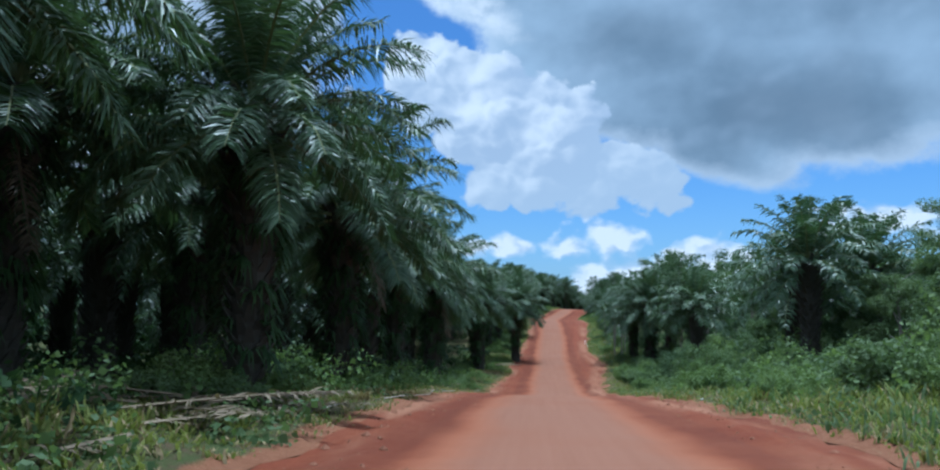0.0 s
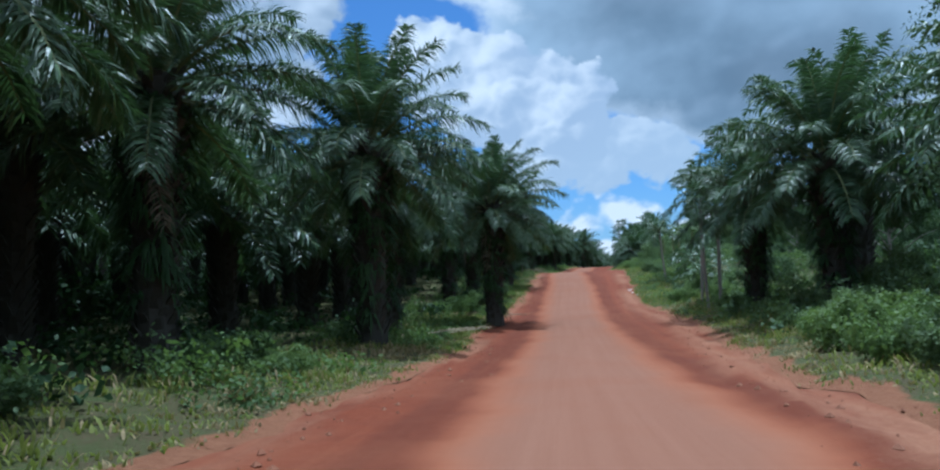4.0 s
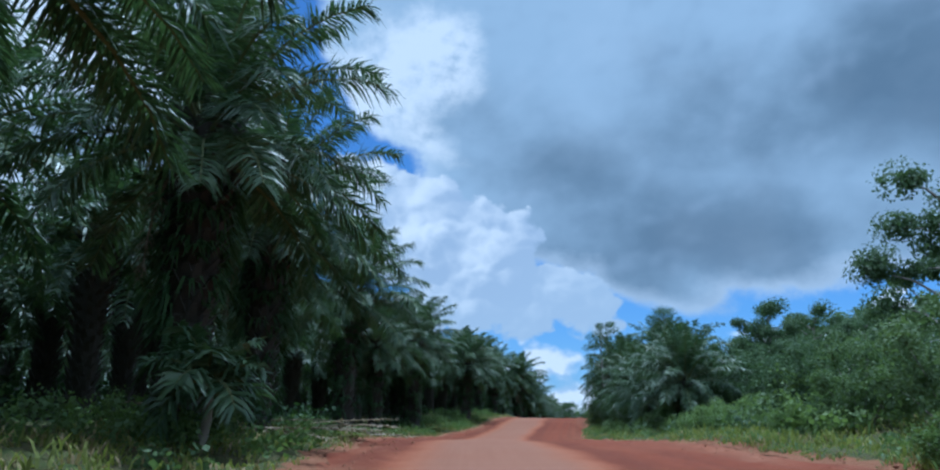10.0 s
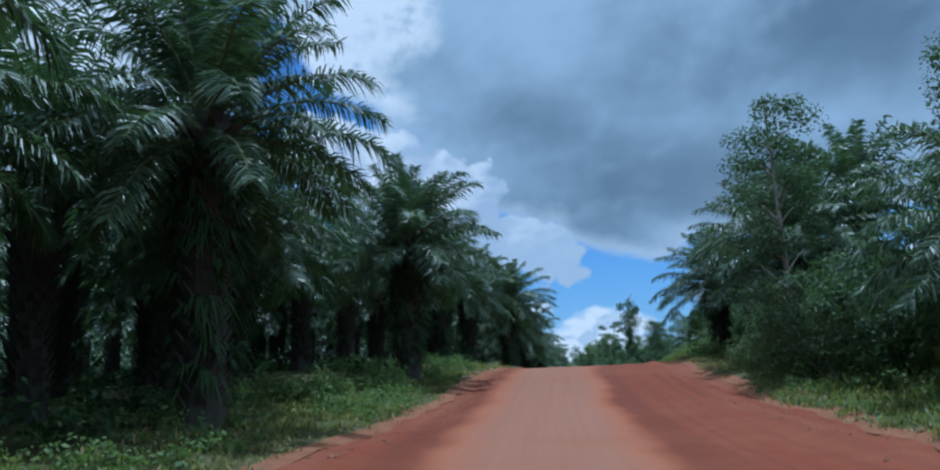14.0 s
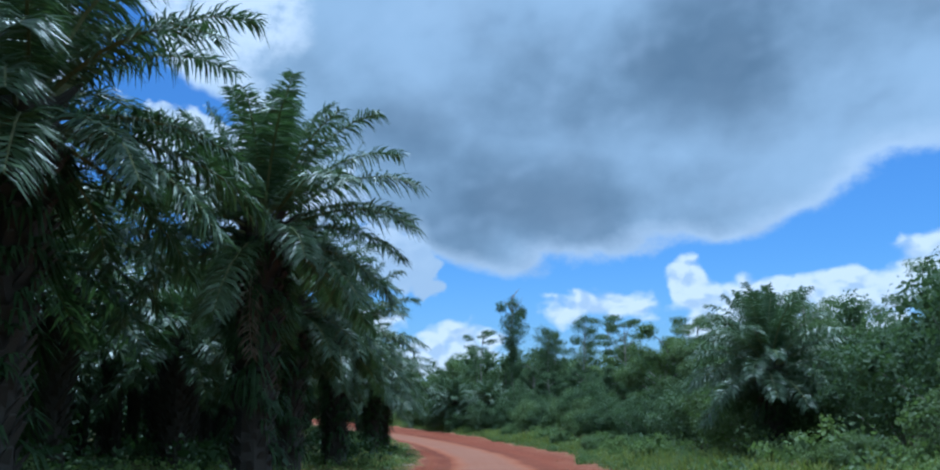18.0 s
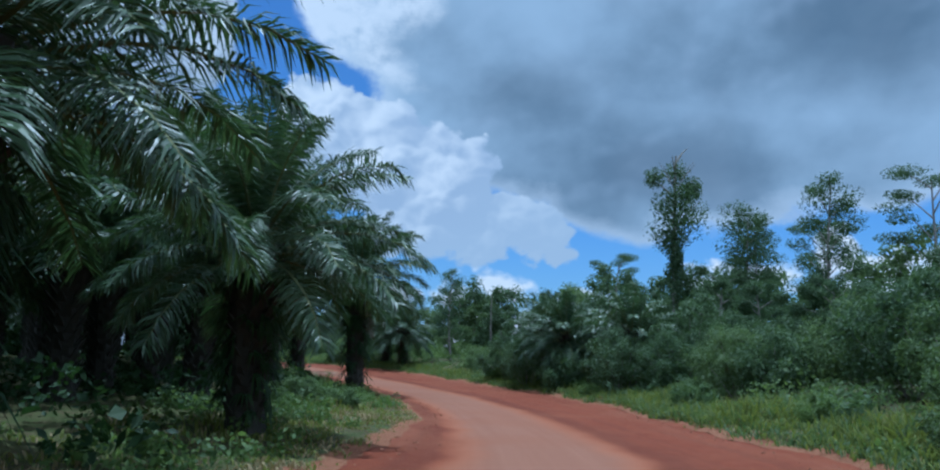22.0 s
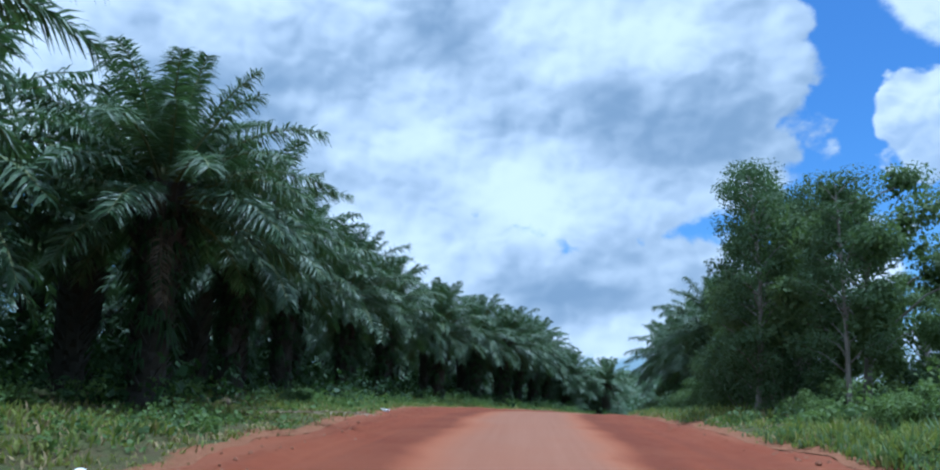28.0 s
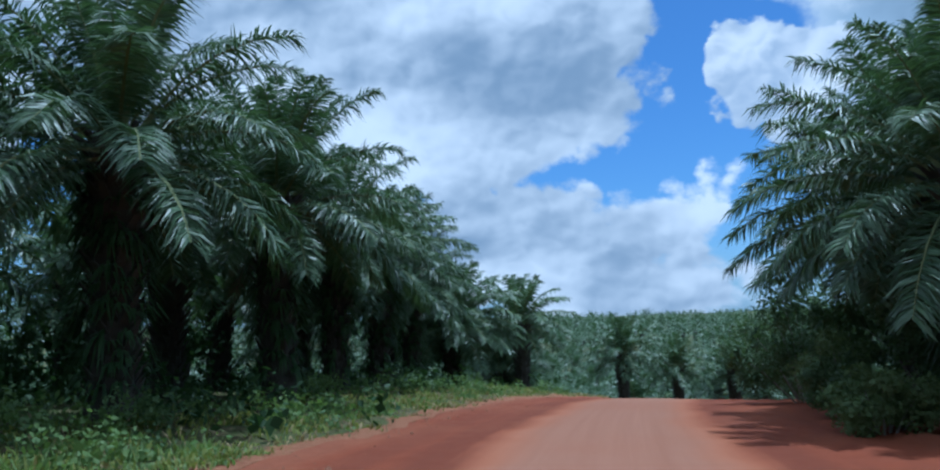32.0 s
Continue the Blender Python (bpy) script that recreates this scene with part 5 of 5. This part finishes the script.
# ---- grass and small growth ----
def blades(name, label, count, seed, side, reach, mats, tall=(0.18, 0.5), weeds=0.22, span=(-12, 476)):
    """Grass blades in tufts along one verge."""
    r = np.random.default_rng(seed)
    n_t = count // 9
    s = r.uniform(span[0], span[1], n_t)
    d = 0.35 + reach * r.random(n_t) ** 1.5
    dense = wave(s, d * 3, 5.0, seed) + r.normal(0, 0.5, n_t) > -0.55
    s, d = s[dense], d[dense]
    off = -(edge_left(s) + d) if side < 0 else edge_right(s) + d
    s, off, d = np.repeat(s, 9), np.repeat(off, 9), np.repeat(d, 9)
    k = len(s)
    s, off = s + r.normal(0, 0.13, k), off + r.normal(0, 0.13, k)
    x, y, z = at(s, off)
    base = np.stack([x, y, z - 0.05 + 0.07 * wave(x, y, 0.45, 8.0) + 0.10 * wave(x, y, 1.3, 9.0)], 1)
    a = r.uniform(0, 6.28, k)
    lean = r.uniform(0.15, 0.8, k)
    way = unit(np.stack([np.cos(a) * lean, np.sin(a) * lean, np.ones(k)], 1))
    wide = np.stack([-np.sin(a), np.cos(a), 0 * a], 1)
    ln = r.uniform(tall[0], tall[1], k) * (0.55 + 0.6 * smooth(d, 0.2, 2.5)) * (0.8 + 0.4 * wave(x, y, 3.0, 4.0))
    out = Soup()
    pick = (r.random(k) < weeds) | ((d < 1.0) & (r.random(k) < 0.4)) | (wave(x, y, 4.0, seed + 2) > 0.75)
    for slot, m in enumerate((~pick, pick)):
        strips(base[m], way[m], wide[m], ln[m], np.full(m.sum(), 0.044) * r.uniform(0.6, 1.4, m.sum()), ln[m] * 0.35, out, slot)
    tagged(new(name, out.mesh(name, mats)), label, "grass", kind="stuff")


blades("verge_grass", "tufts of green and dry grass along the road's edge", 160000, 5, -1, 4.8, [GRASS, STRAW], (0.2, 0.62))
blades("verge_grass", "tall green grass and weeds along the overgrown edge", 110000, 6, 1, 5.0, [GRASS, STRAW], (0.25, 0.7), 0.2)
for _a, _b, _n, _k in [(-10, 60, 9000, 0.9), (105, 215, 20000, 0.85), (236, 335, 34000, 1.25), (335, 395, 20000, 1.1), (395, 470, 9000, 0.8)]:
    blades("tall_grass", "tall arching grey-green grass beside the overgrown edge", _n, int(_a) + 30, 1, 3.6, [GRASS, LEAF_A], (0.5 * _k, 1.15 * _k), 0.3, (_a, _b))
blades("tall_grass", "bright green grass bank under the palms' edge", 22000, 77, -1, 3.2, [LEAF_C, GRASS], (0.3, 0.7), 0.3, (398, 440))
blades("tall_grass", "bright green grass bank under the palms' edge", 16000, 78, -1, 3.4, [LEAF_C, GRASS], (0.3, 0.75), 0.3, (80, 128))

# ---- litter and loose things ----
def dry_leaf(seed, length):
    """A cut, dried palm leaf lying flat."""
    r = np.random.default_rng(seed)
    s = Soup()
    frond_into(s, r, length, 0.10, 0.16, 34, 0.62, 0.05, 4, curl=r.uniform(-0.15, 0.15), slots=(1, 0), sparse=0.3)
    v = np.concatenate(s.v)
    v[:, 2] = np.maximum(v[:, 2] * 0.5, 0.0) + 0.02
    s.v = [v]
    return s.mesh("fallen_frond", [PALM_DRY, PALM_DRY])


FALLEN = [dry_leaf(71, 3.4), dry_leaf(72, 2.6), dry_leaf(73, 3.9)]
r = np.random.default_rng(31)
for s_, o_, n_ in [(10.5, -6.2, 4), (13.5, -6.6, 5), (16, -6.2, 4), (19, -6.0, 2), (42, -6.2, 3), (87, -6.2, 5), (157.5, -6.0, 6), (161, -6.6, 5), (166, -7.4, 4), (352, -6.4, 6), (358.5, -6.2, 5), (134, -6.2, 4), (14.2, -6.4, 4), (100, -5.8, 2), (163, -6.2, 2), (356, -5.4, 3), (243, -6.6, 2), (304, -5.6, 2), (396, -7.5, 2)]:
    for i in range(n_):
        x, y, z = at(s_ + r.normal(0, 0.9), o_ + r.normal(0, 0.7))
        ob = tagged(new("fallen_frond", FALLEN[r.integers(3)]), "dry greyish-brown palm leaf lying on the verge", "palm leaf", "fallen palm leaves")
        ob.matrix_basis = turn(r.uniform(0, 6.28), r.normal(0, 0.06), (float(x), float(y), float(z) + 0.05 + 0.06 * i))


def dry_clump(seed, s, off, height):
    """A withered grass clump: pale arching blades from one root."""
    q = np.random.default_rng(seed)
    out = Soup()
    n = 170
    a, lean = q.uniform(0, 6.28, n), q.uniform(0.2, 1.3, n)
    base = np.stack([q.normal(0, 0.12, n), q.normal(0, 0.12, n), np.full(n, -0.05)], 1)
    way = unit(np.stack([np.cos(a) * lean, np.sin(a) * lean, np.ones(n)], 1))
    ln = height * q.uniform(0.7, 1.5, n)
    strips(base, way, np.stack([-np.sin(a), np.cos(a), 0 * a], 1), ln, np.full(n, 0.03), ln * q.uniform(0.2, 0.6, n), out)
    x, y, z = at(s, off)
    ob = tagged(new("grass_clump", out.mesh("grass_clump", STRAW)), "withered pale grass clump with arching blades", "grass")
    ob.matrix_basis = turn(0, 0, (float(x), float(y), float(z)))


for s_, o_, h_, q_ in [(354.8, -4.9, 0.75, 1), (353.2, -5.5, 0.55, 2), (357.5, -5.9, 0.5, 3), (158.5, -4.9, 0.6, 4), (21, -4.6, 0.5, 5), (66, -5.6, 0.5, 6)]:
    dry_clump(q_, s_, o_, h_)


def stick(name, label, length, radius, s, off, spin, mat, category="stick"):
    u = np.linspace(0, 1, 6)
    q = np.random.default_rng(int(s * 10))
    pts = np.stack([u * length - length / 2, q.normal(0, 0.03, 6) * length * 0.4, np.full(6, radius)], 1)
    v, f = tube(pts, radius * (1 - 0.4 * u), 6)
    cap = [[0, 1, 2, 3, 4, 5], [30, 31, 32, 33, 34, 35]]
    x, y, z = at(s, off)
    ob = tagged(new(name, mesh_of(name, v, [f, cap], mat, [0, 0])), label, category)
    ob.matrix_basis = turn(spin, 0, (float(x), float(y), float(z) + 0.06))
    return ob


PALE_WOOD = bark_material("weathered pale wood", (0.22, 0.18, 0.13), (0.42, 0.36, 0.29), 12.0)
for s_, o_, l_, a_ in [(22, -4.0, 1.7, 1.0), (17, -4.4, 2.2, 1.3), (25.5, -3.7, 1.1, 0.7), (223.5, -3.2, 2.6, 1.25), (226.5, -3.0, 2.8, 1.3), (230, -2.9, 2.4, 1.2), (168, -3.9, 1.4, 1.1),
                       (30, -3.9, 1.2, 1.5), (33, -3.7, 0.9, 0.5), (288, -4.2, 1.0, 0.4), (48, -4.2, 1.3, 1.2)]:
    stick("branch", "pale weathered branch lying along the road's edge", l_ * 0.85, 0.022, s_, o_, a_, PALE_WOOD)


def crumpled(name, label, s, off, size, mat, seed):
    """A crumpled scrap of wrapping."""
    q = np.random.default_rng(seed)
    bm = bmesh.new()
    bmesh.ops.create_icosphere(bm, subdivisions=2, radius=size)
    for v in bm.verts:
        v.co *= q.uniform(0.65, 1.2)
        v.co.z *= 0.45
    me = bpy.data.meshes.new(name)
    bm.to_mesh(me)
    bm.free()
    me.materials.append(mat)
    x, y, z = at(s, off)
    ob = tagged(new(name, me), label, "litter")
    ob.matrix_basis = turn(q.uniform(0, 6), 0, (float(x), float(y), float(z) + size * 0.3))


PLASTIC, _n, _b, _o = material("white plastic")
_n.put(_b.inputs["Base Color"], _n.mix(_n.noise(place(_n), 30.0), (0.55, 0.55, 0.53, 1), (0.82, 0.82, 0.80, 1)))
_b.inputs["Roughness"].default_value = 0.35
for s_, o_, k_ in [(118.2, 5.6, 0.16), (120.5, 5.5, 0.22), (121.3, 5.7, 0.14), (116.0, 5.8, 0.15), (404.6, -4.9, 0.24), (405.2, -5.2, 0.14), (287.5, -4.1, 0.10), (27, 5.6, 0.1), (384, -5.2, 0.14)]:
    crumpled("plastic_scrap", "crumpled white plastic scrap on the red soil", s_, o_, k_ * 0.6, PLASTIC, int(s_ * 7))


def clods():
    """Loose clods and stones pushed to the road's edges."""
    q = np.random.default_rng(8)
    n = 5200
    s = q.uniform(-10, 470, n)
    side = q.random(n) < 0.5
    off = np.where(side, -(edge_left(s) - 0.55 + q.normal(0, 0.42, n)), edge_right(s) - 0.7 + q.normal(0, 0.5, n))
    x, y, z = at(s, off)
    z = z + road_lift(s, off, x, y)
    k = 0.018 + 0.06 * q.random(n) ** 3.5
    o = np.array([[1, 0, 0], [-1, 0, 0], [0, 1, 0], [0, -1, 0], [0, 0, 1], [0, 0, -1.0]])
    v = (o[None] * k[:, None, None] * q.uniform(0.6, 1.4, (n, 6, 1)) * [1, 1, 0.75]) + np.stack([x, y, z], 1)[:, None]
    t = np.array([[0, 2, 4], [2, 1, 4], [1, 3, 4], [3, 0, 4], [2, 0, 5], [1, 2, 5], [3, 1, 5], [0, 3, 5]])
    return mesh_of("loose_clods", v.reshape(-1, 3), [(np.arange(n)[:, None, None] * 6 + t[None]).reshape(-1, 3)], ROAD_MAT)


tagged(new("loose_clods", clods()), "small red clods and stones along the road's edges", "soil", kind="stuff")
